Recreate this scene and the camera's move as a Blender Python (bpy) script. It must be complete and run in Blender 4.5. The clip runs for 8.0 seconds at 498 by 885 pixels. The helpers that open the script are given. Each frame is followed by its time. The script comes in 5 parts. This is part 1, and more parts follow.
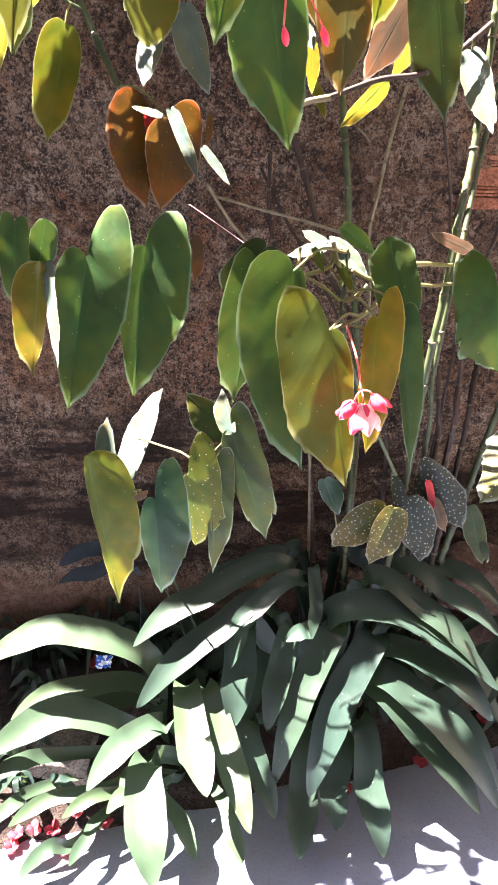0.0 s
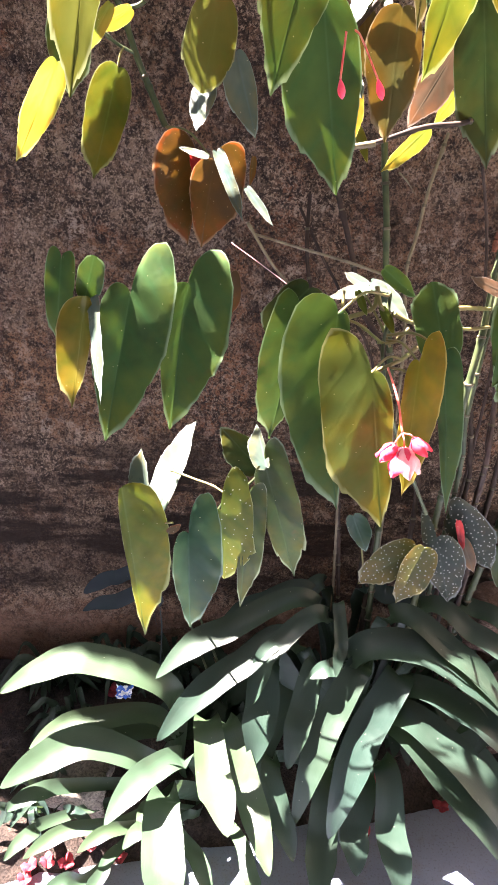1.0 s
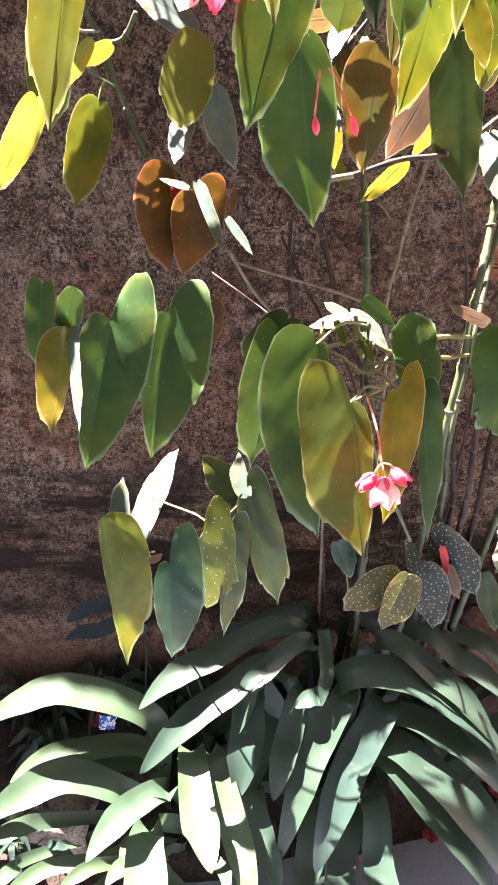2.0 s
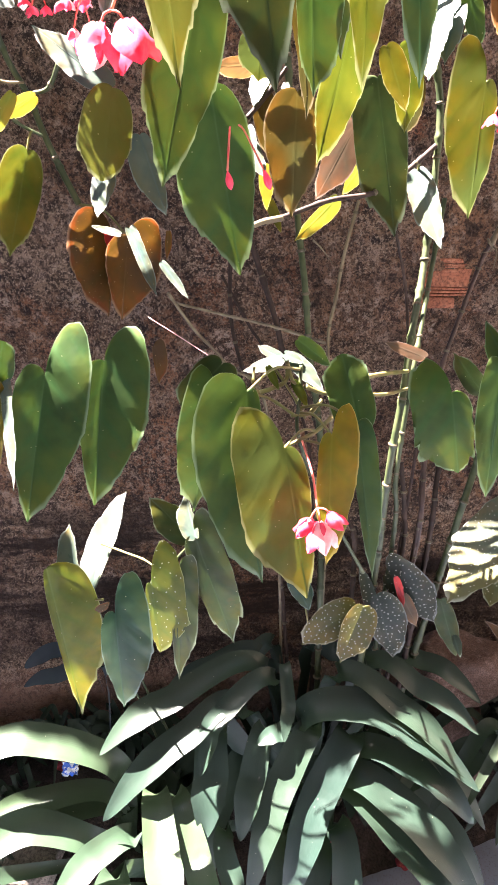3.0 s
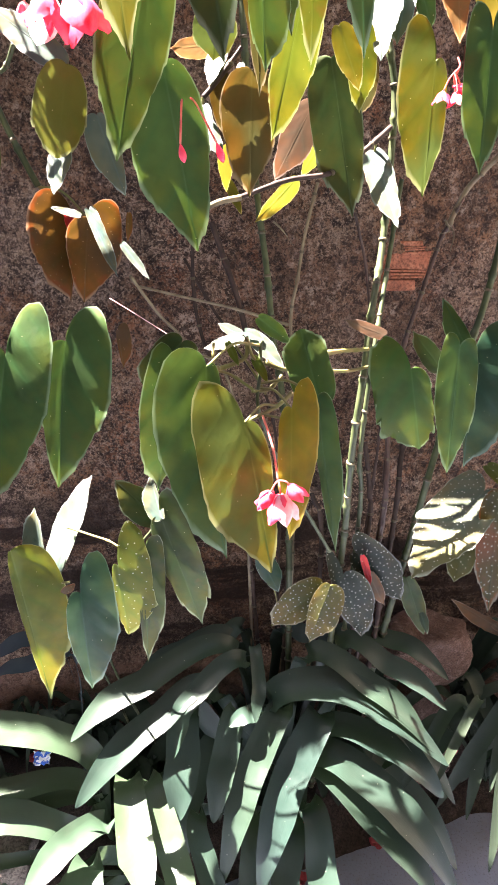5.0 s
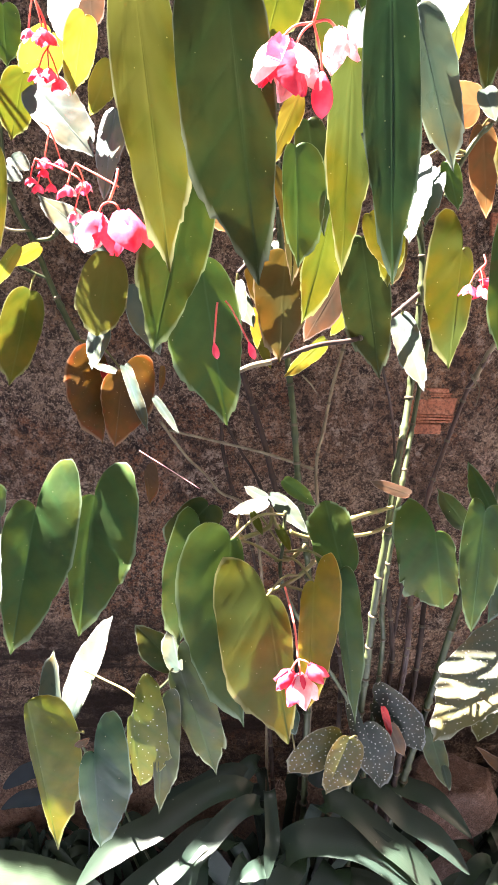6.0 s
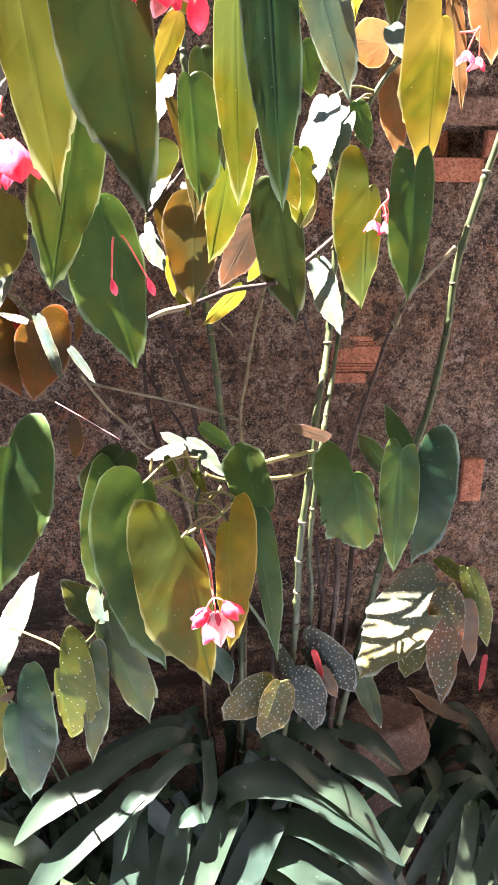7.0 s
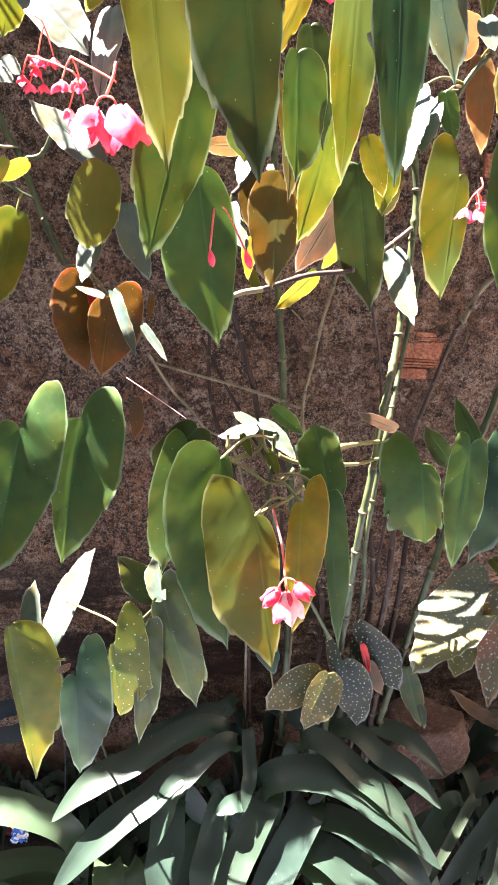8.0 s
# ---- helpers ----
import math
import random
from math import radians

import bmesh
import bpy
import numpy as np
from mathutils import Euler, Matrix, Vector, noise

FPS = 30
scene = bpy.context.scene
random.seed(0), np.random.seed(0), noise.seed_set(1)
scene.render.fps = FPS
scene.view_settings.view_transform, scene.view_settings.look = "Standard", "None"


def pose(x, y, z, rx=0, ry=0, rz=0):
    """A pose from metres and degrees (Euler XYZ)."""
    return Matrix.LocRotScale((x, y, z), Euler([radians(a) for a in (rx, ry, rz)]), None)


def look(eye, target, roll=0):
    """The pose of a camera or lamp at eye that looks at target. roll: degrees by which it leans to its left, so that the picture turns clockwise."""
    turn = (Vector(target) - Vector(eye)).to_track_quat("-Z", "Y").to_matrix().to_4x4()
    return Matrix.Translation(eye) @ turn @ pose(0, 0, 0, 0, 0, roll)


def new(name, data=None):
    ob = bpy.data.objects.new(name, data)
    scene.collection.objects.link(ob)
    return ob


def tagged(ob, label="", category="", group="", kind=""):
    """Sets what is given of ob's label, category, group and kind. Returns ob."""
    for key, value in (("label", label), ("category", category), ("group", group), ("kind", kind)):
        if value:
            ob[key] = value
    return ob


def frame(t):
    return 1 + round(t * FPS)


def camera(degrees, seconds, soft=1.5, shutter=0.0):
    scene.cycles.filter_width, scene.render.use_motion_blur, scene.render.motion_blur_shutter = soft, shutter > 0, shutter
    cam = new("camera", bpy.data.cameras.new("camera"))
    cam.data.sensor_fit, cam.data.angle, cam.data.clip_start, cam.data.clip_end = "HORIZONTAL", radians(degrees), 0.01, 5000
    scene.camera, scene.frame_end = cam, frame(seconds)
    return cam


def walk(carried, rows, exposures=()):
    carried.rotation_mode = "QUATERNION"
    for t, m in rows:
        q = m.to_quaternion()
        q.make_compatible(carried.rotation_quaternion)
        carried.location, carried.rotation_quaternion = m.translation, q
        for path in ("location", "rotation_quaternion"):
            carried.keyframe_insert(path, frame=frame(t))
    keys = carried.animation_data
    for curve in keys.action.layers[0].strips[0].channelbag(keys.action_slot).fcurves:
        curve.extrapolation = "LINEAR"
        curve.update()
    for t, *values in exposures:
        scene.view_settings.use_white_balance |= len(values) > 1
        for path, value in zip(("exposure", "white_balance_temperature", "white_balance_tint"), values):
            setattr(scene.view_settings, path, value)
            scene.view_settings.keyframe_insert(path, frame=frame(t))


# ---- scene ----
cam = camera(42.0, 8.0, soft=1.2)
# seconds, eye, yaw, pitch, roll
PATH = [
    (0, 0.0000, -0.0061, 1.5064, -0.987, -29.688, 0.262),
    (0.5, -0.0246, 0.0015, 1.5278, -0.813, -28.623, 1.256),
    (1, -0.0421, 0.0021, 1.5270, 0.034, -27.701, 1.493),
    (1.5, -0.0410, 0.0015, 1.5221, -0.644, -27.631, 1.527),
    (1.7, -0.0366, 0.0026, 1.5228, -0.735, -27.149, 1.597),
    (2.8, 0.0257, 0.0407, 1.6123, -1.193, -24.165, 0.809),
    (3, 0.0434, 0.0362, 1.5872, -2.277, -25.089, -0.198),
    (3.5, 0.0837, 0.0247, 1.5671, -3.814, -25.182, -1.031),
    (4, 0.0571, 0.0161, 1.5461, -3.591, -26.858, 0.204),
    (4.5, 0.0667, 0.0128, 1.5500, -3.981, -25.492, -0.139),
    (4.7, 0.0695, 0.0108, 1.5529, -4.547, -25.159, -0.177),
    (5.8, 0.0542, 0.0444, 1.6198, -2.601, -23.222, 0.152),
    (6, 0.0687, 0.0623, 1.7071, -2.047, -19.636, 0.897),
    (6.5, 0.1539, 0.0641, 1.7220, -4.650, -20.198, 0.587),
    (7, 0.1402, 0.0430, 1.6595, -5.653, -21.637, 0.396),
    (7.5, 0.0978, 0.0298, 1.6165, -4.822, -20.591, 0.470),
    (8, 0.0481, 0.0390, 1.6204, -4.459, -21.075, 3.105),
]
walk(cam, [(t, pose(x, y, z, 90 + pitch, 0, yaw) @ pose(0, 0, 0, 0, 0, roll)) for t, x, y, z, yaw, pitch, roll in PATH], [(0, 5.01, 6650, 20), (8, 5.01, 6650, 20)])

# ---- light: high sun from beyond the wall's top, clear sky ----
SUN_TO = Vector((-0.42, 0.18, 0.88)).normalized()
world = bpy.data.worlds.new("sky")
scene.world = world
world.use_nodes = True
sky = world.node_tree.nodes.new("ShaderNodeTexSky")
sky.sky_type, sky.sun_disc = "NISHITA", False
sky.sun_elevation = math.asin(SUN_TO.z)
sky.sun_rotation = math.atan2(SUN_TO.x, SUN_TO.y)
backing = world.node_tree.nodes["Background"]
backing.inputs["Strength"].default_value = 0.019
world.node_tree.links.new(sky.outputs[0], backing.inputs[0])
sun = new("sun", bpy.data.lights.new("sun", "SUN"))
sun.data.energy, sun.data.angle, sun.data.color = 5.0, radians(0.53), (1.0, 0.93, 0.85)
sun.matrix_world = look(SUN_TO * 20, (0, 0, 0))


# ---- materials ----
class Nodes:
    """A node tree under construction."""

    def __init__(self, name):
        self.mat = bpy.data.materials.new(name)
        self.mat.use_nodes = True
        self.tree = self.mat.node_tree
        self.tree.nodes.clear()
        self.out = self.node("ShaderNodeOutputMaterial")

    def node(self, kind, **values):
        n = self.tree.nodes.new(kind)
        for key, value in values.items():
            setattr(n, key, value)
        return n

    def link(self, a, b):
        self.tree.links.new(a, b)

    def put(self, node, key, value):
        if isinstance(value, bpy.types.NodeSocket):
            self.link(value, node.inputs[key])
        else:
            node.inputs[key].default_value = value

    def noise(self, vec, scale, detail=4.0, rough=0.55):
        n = self.node("ShaderNodeTexNoise")
        self.put(n, "Vector", vec)
        self.put(n, "Scale", scale)
        self.put(n, "Detail", detail)
        self.put(n, "Roughness", rough)
        return n.outputs["Fac"]

    def cells(self, vec, scale, random_=1.0, feature="F1", flat=False):
        n = self.node("ShaderNodeTexVoronoi", feature=feature, voronoi_dimensions="2D" if flat else "3D")
        self.put(n, "Vector", vec)
        self.put(n, "Scale", scale)
        self.put(n, "Randomness", random_)
        return n.outputs["Distance"]

    def ramp(self, fac, *stops):
        n = self.node("ShaderNodeValToRGB")
        self.link(fac, n.inputs[0])
        while len(n.color_ramp.elements) < len(stops):
            n.color_ramp.elements.new(0.5)
        for e, (at, col) in zip(n.color_ramp.elements, stops):
            e.position = at
            e.color = (*col, 1) if not isinstance(col, (int, float)) else (col, col, col, 1)
        return n.outputs[0]

    def mix(self, fac, a, b, blend="MIX"):
        n = self.node("ShaderNodeMix", data_type="RGBA", blend_type=blend)
        for i, v in ((0, fac), (6, a), (7, b)):
            if isinstance(v, bpy.types.NodeSocket):
                self.link(v, n.inputs[i])
            elif i == 0:
                n.inputs[0].default_value = v
            else:
                n.inputs[i].default_value = (*v, 1)
        return n.outputs[2]

    def math(self, op, a, b=0.0, c=0.0):
        n = self.node("ShaderNodeMath", operation=op)
        for i, v in enumerate((a, b, c)):
            if isinstance(v, bpy.types.NodeSocket):
                self.link(v, n.inputs[i])
            else:
                n.inputs[i].default_value = v
        return n.outputs[0]

    def bump(self, height, strength, distance, normal=None):
        n = self.node("ShaderNodeBump")
        self.put(n, "Strength", strength)
        self.put(n, "Distance", distance)
        self.link(height, n.inputs["Height"])
        if normal is not None:
            self.link(normal, n.inputs["Normal"])
        return n.outputs[0]

    def principled(self, **values):
        n = self.node("ShaderNodeBsdfPrincipled")
        for key, value in values.items():
            key = key.replace("_", " ")
            if isinstance(value, tuple) and len(value) == 3:
                value = (*value, 1)
            self.put(n, key, value)
        return n.outputs[0]

    def done(self, shader):
        self.link(shader, self.out.inputs["Surface"])
        return self.mat


def leaf_material(name, top, through_, spots=None, gloss=0.48, amount=0.45, edge=None, glow=None):
    """A waxy blade: veined relief, light passing through, mottling, optional pale spots, a coloured rim and a painted
    rim glow.
    """
    k = Nodes(name)
    uv = k.node("ShaderNodeUVMap", uv_map="UVMap").outputs[0]
    place = k.node("ShaderNodeTexCoord").outputs["Object"]
    sep = k.node("ShaderNodeSeparateXYZ")
    k.link(uv, sep.inputs[0])
    side = k.math("ABSOLUTE", sep.outputs[0])
    rib = k.ramp(side, (0.0, 1.0), (0.022, 0.0))
    vein_at = k.math("SUBTRACT", sep.outputs[1], k.math("MULTIPLY", side, 1.15))
    wob = k.math("ADD", k.math("MULTIPLY", vein_at, 2.1), k.math("MULTIPLY", k.noise(uv, 2.2), 0.35))
    saw = k.math("PINGPONG", wob, 0.5)
    vein = k.ramp(saw, (0.0, 1.0), (0.14, 0.0))
    at_rim = k.node("ShaderNodeUVMap", uv_map="Rim").outputs[0]
    rsep = k.node("ShaderNodeSeparateXYZ")
    k.link(at_rim, rsep.inputs[0])
    big = k.noise(place, 14, 3)
    fine = k.noise(place, 90, 4)
    aged = k.ramp(k.math("ADD", rsep.outputs[1], k.math("MULTIPLY", k.math("SUBTRACT", k.noise(place, 18, 3), 0.5), 0.7)), (0.35, 0.0), (1.0, 1.0))
    tone = k.node("ShaderNodeObjectInfo").outputs["Random"]
    mott = k.mix(k.ramp(big, (0.3, 0.0), (0.7, 1.0)), tuple(c * 0.52 for c in top), (min(1, top[0] * 1.7), min(1, top[1] * 1.45), top[2] * 1.1))
    mott = k.mix(k.math("MULTIPLY", tone, 0.35), mott, tuple(c * 0.6 for c in top))
    mott = k.mix(k.math("MULTIPLY", aged, 0.48), mott, (top[0] * 1.8 + 0.008, top[1] * 1.15, top[2] * 0.6))
    mott = k.mix(k.math("MULTIPLY", fine, 0.25), mott, tuple(c * 0.6 for c in top))
    mott = k.mix(k.math("MULTIPLY", k.math("MAXIMUM", rib, k.math("MULTIPLY", vein, 0.08)), 0.30), mott, tuple(min(1, c * 1.7 + 0.04) for c in top))
    trans = k.mix(k.ramp(big, (0.3, 0.0), (0.7, 1.0)), tuple(c * 0.75 for c in through_), through_)
    trans = k.mix(k.math("MULTIPLY", rib, 0.15), trans, tuple(c * 0.6 for c in through_))
    trans = k.mix(k.math("MULTIPLY", vein, 0.16), trans, tuple(c * 0.5 for c in through_))
    # greener along the veins, yellower and browner outwards
    near = k.math("MAXIMUM", k.ramp(saw, (0.02, 1.0), (0.30, 0.0)), k.ramp(side, (0.0, 1.0), (0.14, 0.0)))
    near = k.math("MULTIPLY", near, k.ramp(k.noise(place, 26, 3), (0.35, 0.3), (0.65, 1.0)))
    mott = k.mix(k.math("MULTIPLY", near, 0.50), mott, (top[0] * 0.55, top[1] * 0.95, top[2] * 0.9))
    trans = k.mix(k.math("MULTIPLY", near, 0.45), trans, (through_[0] * 0.40, through_[1] * 0.72, through_[2] * 0.8))
    outer = k.math("MULTIPLY", k.ramp(rsep.outputs[0], (0.55, 0.0), (1.0, 1.0)), k.ramp(k.noise(place, 24, 5), (0.42, 0.0), (0.62, 1.0)))
    mott = k.mix(k.math("MULTIPLY", outer, 0.60), mott, (top[0] * 1.75 + 0.02, top[1] * 1.15 + 0.008, top[2] * 0.4))
    trans = k.mix(k.math("MULTIPLY", outer, 0.55), trans, (min(1, through_[0] * 1.35 + 0.02), through_[1] * 0.95, through_[2] * 0.5))
    burn = k.math("MULTIPLY", k.ramp(k.noise(place, 21, 4, 0.6), (0.62, 0.0), (0.72, 1.0)), k.ramp(rsep.outputs[0], (0.4, 0.0), (0.9, 1.0)))
    mott = k.mix(k.math("MULTIPLY", burn, 0.55), mott, (top[0] * 1.3 + 0.03, top[1] * 0.6 + 0.012, 0.014))
    trans = k.mix(k.math("MULTIPLY", burn, 0.40), trans, (through_[0] * 0.9 + 0.02, through_[1] * 0.45, 0.008))
    if edge:
        rim = k.ramp(k.noise(place, 9, 2), (0.45, 0.0), (0.62, 1.0))
        mott = k.mix(rim, mott, edge)
        trans = k.mix(rim, trans, tuple(c * 0.62 for c in edge))
    # light glowing through the rim, put into both colours
    if glow:
        at_edge = k.math("ADD", rsep.outputs[0], k.math("MULTIPLY", k.math("SUBTRACT", k.noise(place, 40, 3), 0.5), 0.5))
        lit_edge = k.ramp(at_edge, (0.90, 0.0), (1.10, 1.0))
        trans = k.mix(lit_edge, trans, glow)
        mott = k.mix(k.math("MULTIPLY", lit_edge, 0.6), mott, tuple(c * 0.4 for c in glow))
    if spots:
        wp = k.node("ShaderNodeTexNoise")
        k.put(wp, "Vector", uv)
        k.put(wp, "Scale", 22.0)
        sc = k.node("ShaderNodeVectorMath", operation="SCALE")
        k.link(wp.outputs["Color"], sc.inputs[0])
        sc.inputs["Scale"].default_value = 0.035
        ad = k.node("ShaderNodeVectorMath", operation="ADD")
        k.link(uv, ad.inputs[0])
        k.link(sc.outputs[0], ad.inputs[1])
        d = k.cells(ad.outputs[0], spots[1], 0.8, flat=True)
        dot = k.ramp(k.math("ADD", d, k.math("MULTIPLY", k.noise(uv, 12, 2), 0.16)), (spots[2], 1.0), (spots[2] + 0.04, 0.0))
        mott = k.mix(dot, mott, spots[0])
        trans = k.mix(dot, trans, spots[0])
    # thin pale margin
    margin = k.ramp(rsep.outputs[0], (0.955, 0.0), (0.985, 1.0))
    mott = k.mix(k.math("MULTIPLY", margin, 0.7), mott, tuple(min(1, c * 1.6 + 0.10) for c in top))
    trans = k.mix(k.math("MULTIPLY", margin, 0.8), trans, tuple(min(1, c * 1.8 + 0.06) for c in through_))
    # small blemishes
    d = k.cells(place, 60, 1.0)
    speck = k.ramp(d, (0.035, 1.0), (0.06, 0.0))
    mott = k.mix(k.math("MULTIPLY", speck, 0.6), mott, (0.45, 0.42, 0.25))
    height = k.math("ADD", k.math("MULTIPLY", k.math("ADD", k.math("MULTIPLY", vein, 0.45), k.math("MULTIPLY", rib, 0.25)), -0.5), k.math("MULTIPLY", fine, 0.25))
    height = k.math("ADD", height, k.math("MULTIPLY", saw, 0.25))
    height = k.math("ADD", height, k.math("MULTIPLY", k.noise(place, 32, 2), 1.6))
    nor = k.bump(height, 0.22, 0.0016)
    rough = k.ramp(k.noise(place, 40, 3), (0.3, gloss - 0.08), (0.7, gloss + 0.14))
    face = k.principled(Base_Color=mott, Roughness=rough, Normal=nor, Specular_IOR_Level=0.16)
    tr = k.node("ShaderNodeBsdfTranslucent")
    k.put(tr, "Color", trans)
    k.put(tr, "Normal", nor)
    m = k.node("ShaderNodeMixShader")
    m.inputs[0].default_value = amount
    k.link(face, m.inputs[1])
    k.link(tr.outputs[0], m.inputs[2])
    return k.done(m.outputs[0])


MOSS = leaf_material("begonia_moss", (0.040, 0.085, 0.018), (0.040, 0.064, 0.009), amount=0.26)
GREEN = leaf_material("begonia_green", (0.034, 0.078, 0.024), (0.046, 0.080, 0.008), amount=0.2)
DARKGREEN = leaf_material("begonia_dark_green", (0.030, 0.048, 0.014), (0.020, 0.034, 0.008), amount=0.22)
TEAL = leaf_material("begonia_blue_green", (0.014, 0.042, 0.025), (0.028, 0.064, 0.018), gloss=0.40, amount=0.16)
OLIVE = leaf_material("begonia_olive", (0.090, 0.098, 0.007), (0.052, 0.058, 0.005), edge=(0.07, 0.10, 0.02), amount=0.34)
OLIVEBROWN = leaf_material("begonia_olive_brown", (0.068, 0.076, 0.009), (0.040, 0.047, 0.005), edge=(0.075, 0.082, 0.014), amount=0.34)
LIME = leaf_material("begonia_lime", (0.080, 0.104, 0.014), (0.070, 0.084, 0.006), amount=0.36)
YELLOW = leaf_material("begonia_yellow", (0.165, 0.190, 0.030), (0.195, 0.200, 0.022), edge=(0.34, 0.20, 0.02))
GOLD = leaf_material("begonia_gold", (0.088, 0.086, 0.009), (0.066, 0.060, 0.004), edge=(0.20, 0.15, 0.02), amount=0.4)
AMBER = leaf_material("begonia_amber", (0.185, 0.150, 0.009), (0.175, 0.138, 0.006), edge=(0.085, 0.090, 0.010), amount=0.4)
BROWN = leaf_material("begonia_brown", (0.075, 0.052, 0.012), (0.060, 0.038, 0.006), edge=(0.06, 0.058, 0.018), amount=0.36)
RUST = leaf_material("begonia_rust", (0.090, 0.045, 0.009), (0.072, 0.034, 0.005), spots=((0.3, 0.2, 0.1), 6.0, 0.08), edge=(0.060, 0.034, 0.014), amount=0.36, glow=(0.20, 0.045, 0.008))
ROSE = leaf_material("begonia_rose", (0.130, 0.095, 0.068), (0.060, 0.035, 0.022))
PEACH = leaf_material("begonia_peach", (0.210, 0.105, 0.045), (0.200, 0.105, 0.040))
RED = leaf_material("begonia_red", (0.260, 0.018, 0.025), (0.300, 0.025, 0.020))
# ordinary leaf green made paler: sunlight on upturned leaves put into colour
SUNLIT = leaf_material("begonia_sunlit", (0.060, 0.085, 0.078), (0.060, 0.090, 0.050), gloss=0.33, amount=0.3)
SPOT = (0.34, 0.36, 0.28)
SPOTGREEN = leaf_material("begonia_flecked", (0.075, 0.100, 0.018), (0.088, 0.104, 0.012), spots=(SPOT, 6.0, 0.12), amount=0.3)
SPOTOLIVE = leaf_material("begonia_spotted_olive", (0.048, 0.049, 0.012), (0.128, 0.108, 0.012), spots=(SPOT, 9.0, 0.16), amount=0.25)
SPOTDARK = leaf_material("begonia_spotted_dark", (0.012, 0.020, 0.014), (0.040, 0.048, 0.016), spots=(SPOT, 9.0, 0.16), amount=0.2)
# spotted leaf lightened: the full sun that falls on it is in the colour
SPOTSUN = leaf_material("begonia_spotted_sunlit", (0.060, 0.070, 0.054), (0.140, 0.168, 0.105), spots=((0.5, 0.52, 0.44), 8.0, 0.13), edge=(0.09, 0.09, 0.035), amount=0.3)
SPOTRUST = leaf_material("begonia_spotted_rust", (0.045, 0.045, 0.018), (0.048, 0.036, 0.008), spots=(SPOT, 8.5, 0.16), edge=(0.13, 0.05, 0.02), glow=(0.20, 0.06, 0.015))


def strap_material(name, top, through_, gloss=0.38, shine=0.58):
    """A leathery strap leaf with fine lengthwise lines."""
    k = Nodes(name)
    uv = k.node("ShaderNodeUVMap").outputs[0]
    place = k.node("ShaderNodeTexCoord").outputs["Object"]
    stretch = k.node("ShaderNodeMapping")
    stretch.inputs["Scale"].default_value = (55, 1.6, 1)
    k.link(uv, stretch.inputs[0])
    line = k.noise(stretch.outputs[0], 1.0, 3)
    big = k.noise(place, 9, 3)
    tone = k.node("ShaderNodeObjectInfo").outputs["Random"]
    col = k.mix(k.ramp(big, (0.3, 0.0), (0.7, 1.0)), tuple(c * 0.7 for c in top), tuple(c * 1.25 for c in top))
    col = k.mix(k.math("MULTIPLY", line, 0.5), col, tuple(c * 0.7 for c in top))
    col = k.mix(k.math("MULTIPLY", tone, 0.4), col, (top[0] * 1.5, top[1] * 1.25, top[2] * 0.8))
    d = k.cells(place, 45, 1.0)
    col = k.mix(k.math("MULTIPLY", k.ramp(d, (0.03, 1.0), (0.055, 0.0)), 0.5), col, (0.4, 0.4, 0.3))
    nor = k.bump(line, 0.25, 0.001)
    rough = k.ramp(k.noise(place, 30, 3), (0.3, gloss - 0.06), (0.7, gloss + 0.14))
    face = k.principled(Base_Color=col, Roughness=rough, Normal=nor, Specular_IOR_Level=shine)
    tr = k.node("ShaderNodeBsdfTranslucent")
    k.put(tr, "Color", (*through_, 1))
    m = k.node("ShaderNodeMixShader")
    m.inputs[0].default_value = 0.18
    k.link(face, m.inputs[1])
    k.link(tr.outputs[0], m.inputs[2])
    return k.done(m.outputs[0])


STRAP = strap_material("strap_green", (0.016, 0.031, 0.025), (0.05, 0.085, 0.03), 0.36, 0.28)
STRAPBLUE = strap_material("strap_blue_green", (0.018, 0.030, 0.045), (0.02, 0.04, 0.03), 0.5, 0.3)
# strap green lightened: the sun on the left and front clumps is in the colour
STRAPSUN = strap_material("strap_sunlit", (0.026, 0.047, 0.029), (0.055, 0.09, 0.04), 0.34, 0.36)
# strap green darkened: shade at the rear and by the wall put into colour
STRAPSHADE = strap_material("strap_shaded", (0.012, 0.022, 0.014), (0.04, 0.08, 0.025), 0.6, 0.25)


def foil():
    k = Nodes("wrapper_print")
    place = k.node("ShaderNodeTexCoord").outputs["Object"]
    col = k.mix(k.ramp(k.noise(place, 90, 2), (0.48, 0.0), (0.52, 1.0)), (0.03, 0.13, 0.6), (0.7, 0.75, 0.8))
    return k.done(k.principled(Base_Color=col, Roughness=0.3))


FOIL = foil()


def stem_material(name, a, b, rough=0.5):
    k = Nodes(name)
    place = k.node("ShaderNodeTexCoord").outputs["Object"]
    stretch = k.node("ShaderNodeMapping")
    stretch.inputs["Scale"].default_value = (90, 90, 14)
    k.link(place, stretch.inputs[0])
    grain = k.noise(stretch.outputs[0], 1.0, 4)
    blot = k.noise(place, 35, 3)
    col = k.mix(k.ramp(blot, (0.38, 0.0), (0.62, 1.0)), a, b)
    col = k.mix(k.math("MULTIPLY", grain, 0.5), col, tuple(c * 0.5 for c in a))
    return k.done(k.principled(Base_Color=col, Roughness=rough, Normal=k.bump(grain, 0.4, 0.0012), Specular_IOR_Level=0.28))


CANE = stem_material("cane_green", (0.026, 0.040, 0.015), (0.058, 0.072, 0.030))
CANEBROWN = stem_material("cane_tan", (0.11, 0.085, 0.05), (0.19, 0.16, 0.10))
CANEDARK = stem_material("cane_dark", (0.020, 0.012, 0.009), (0.048, 0.029, 0.021), 0.75)
CANERED = stem_material("cane_red_brown", (0.030, 0.017, 0.013), (0.075, 0.046, 0.036))
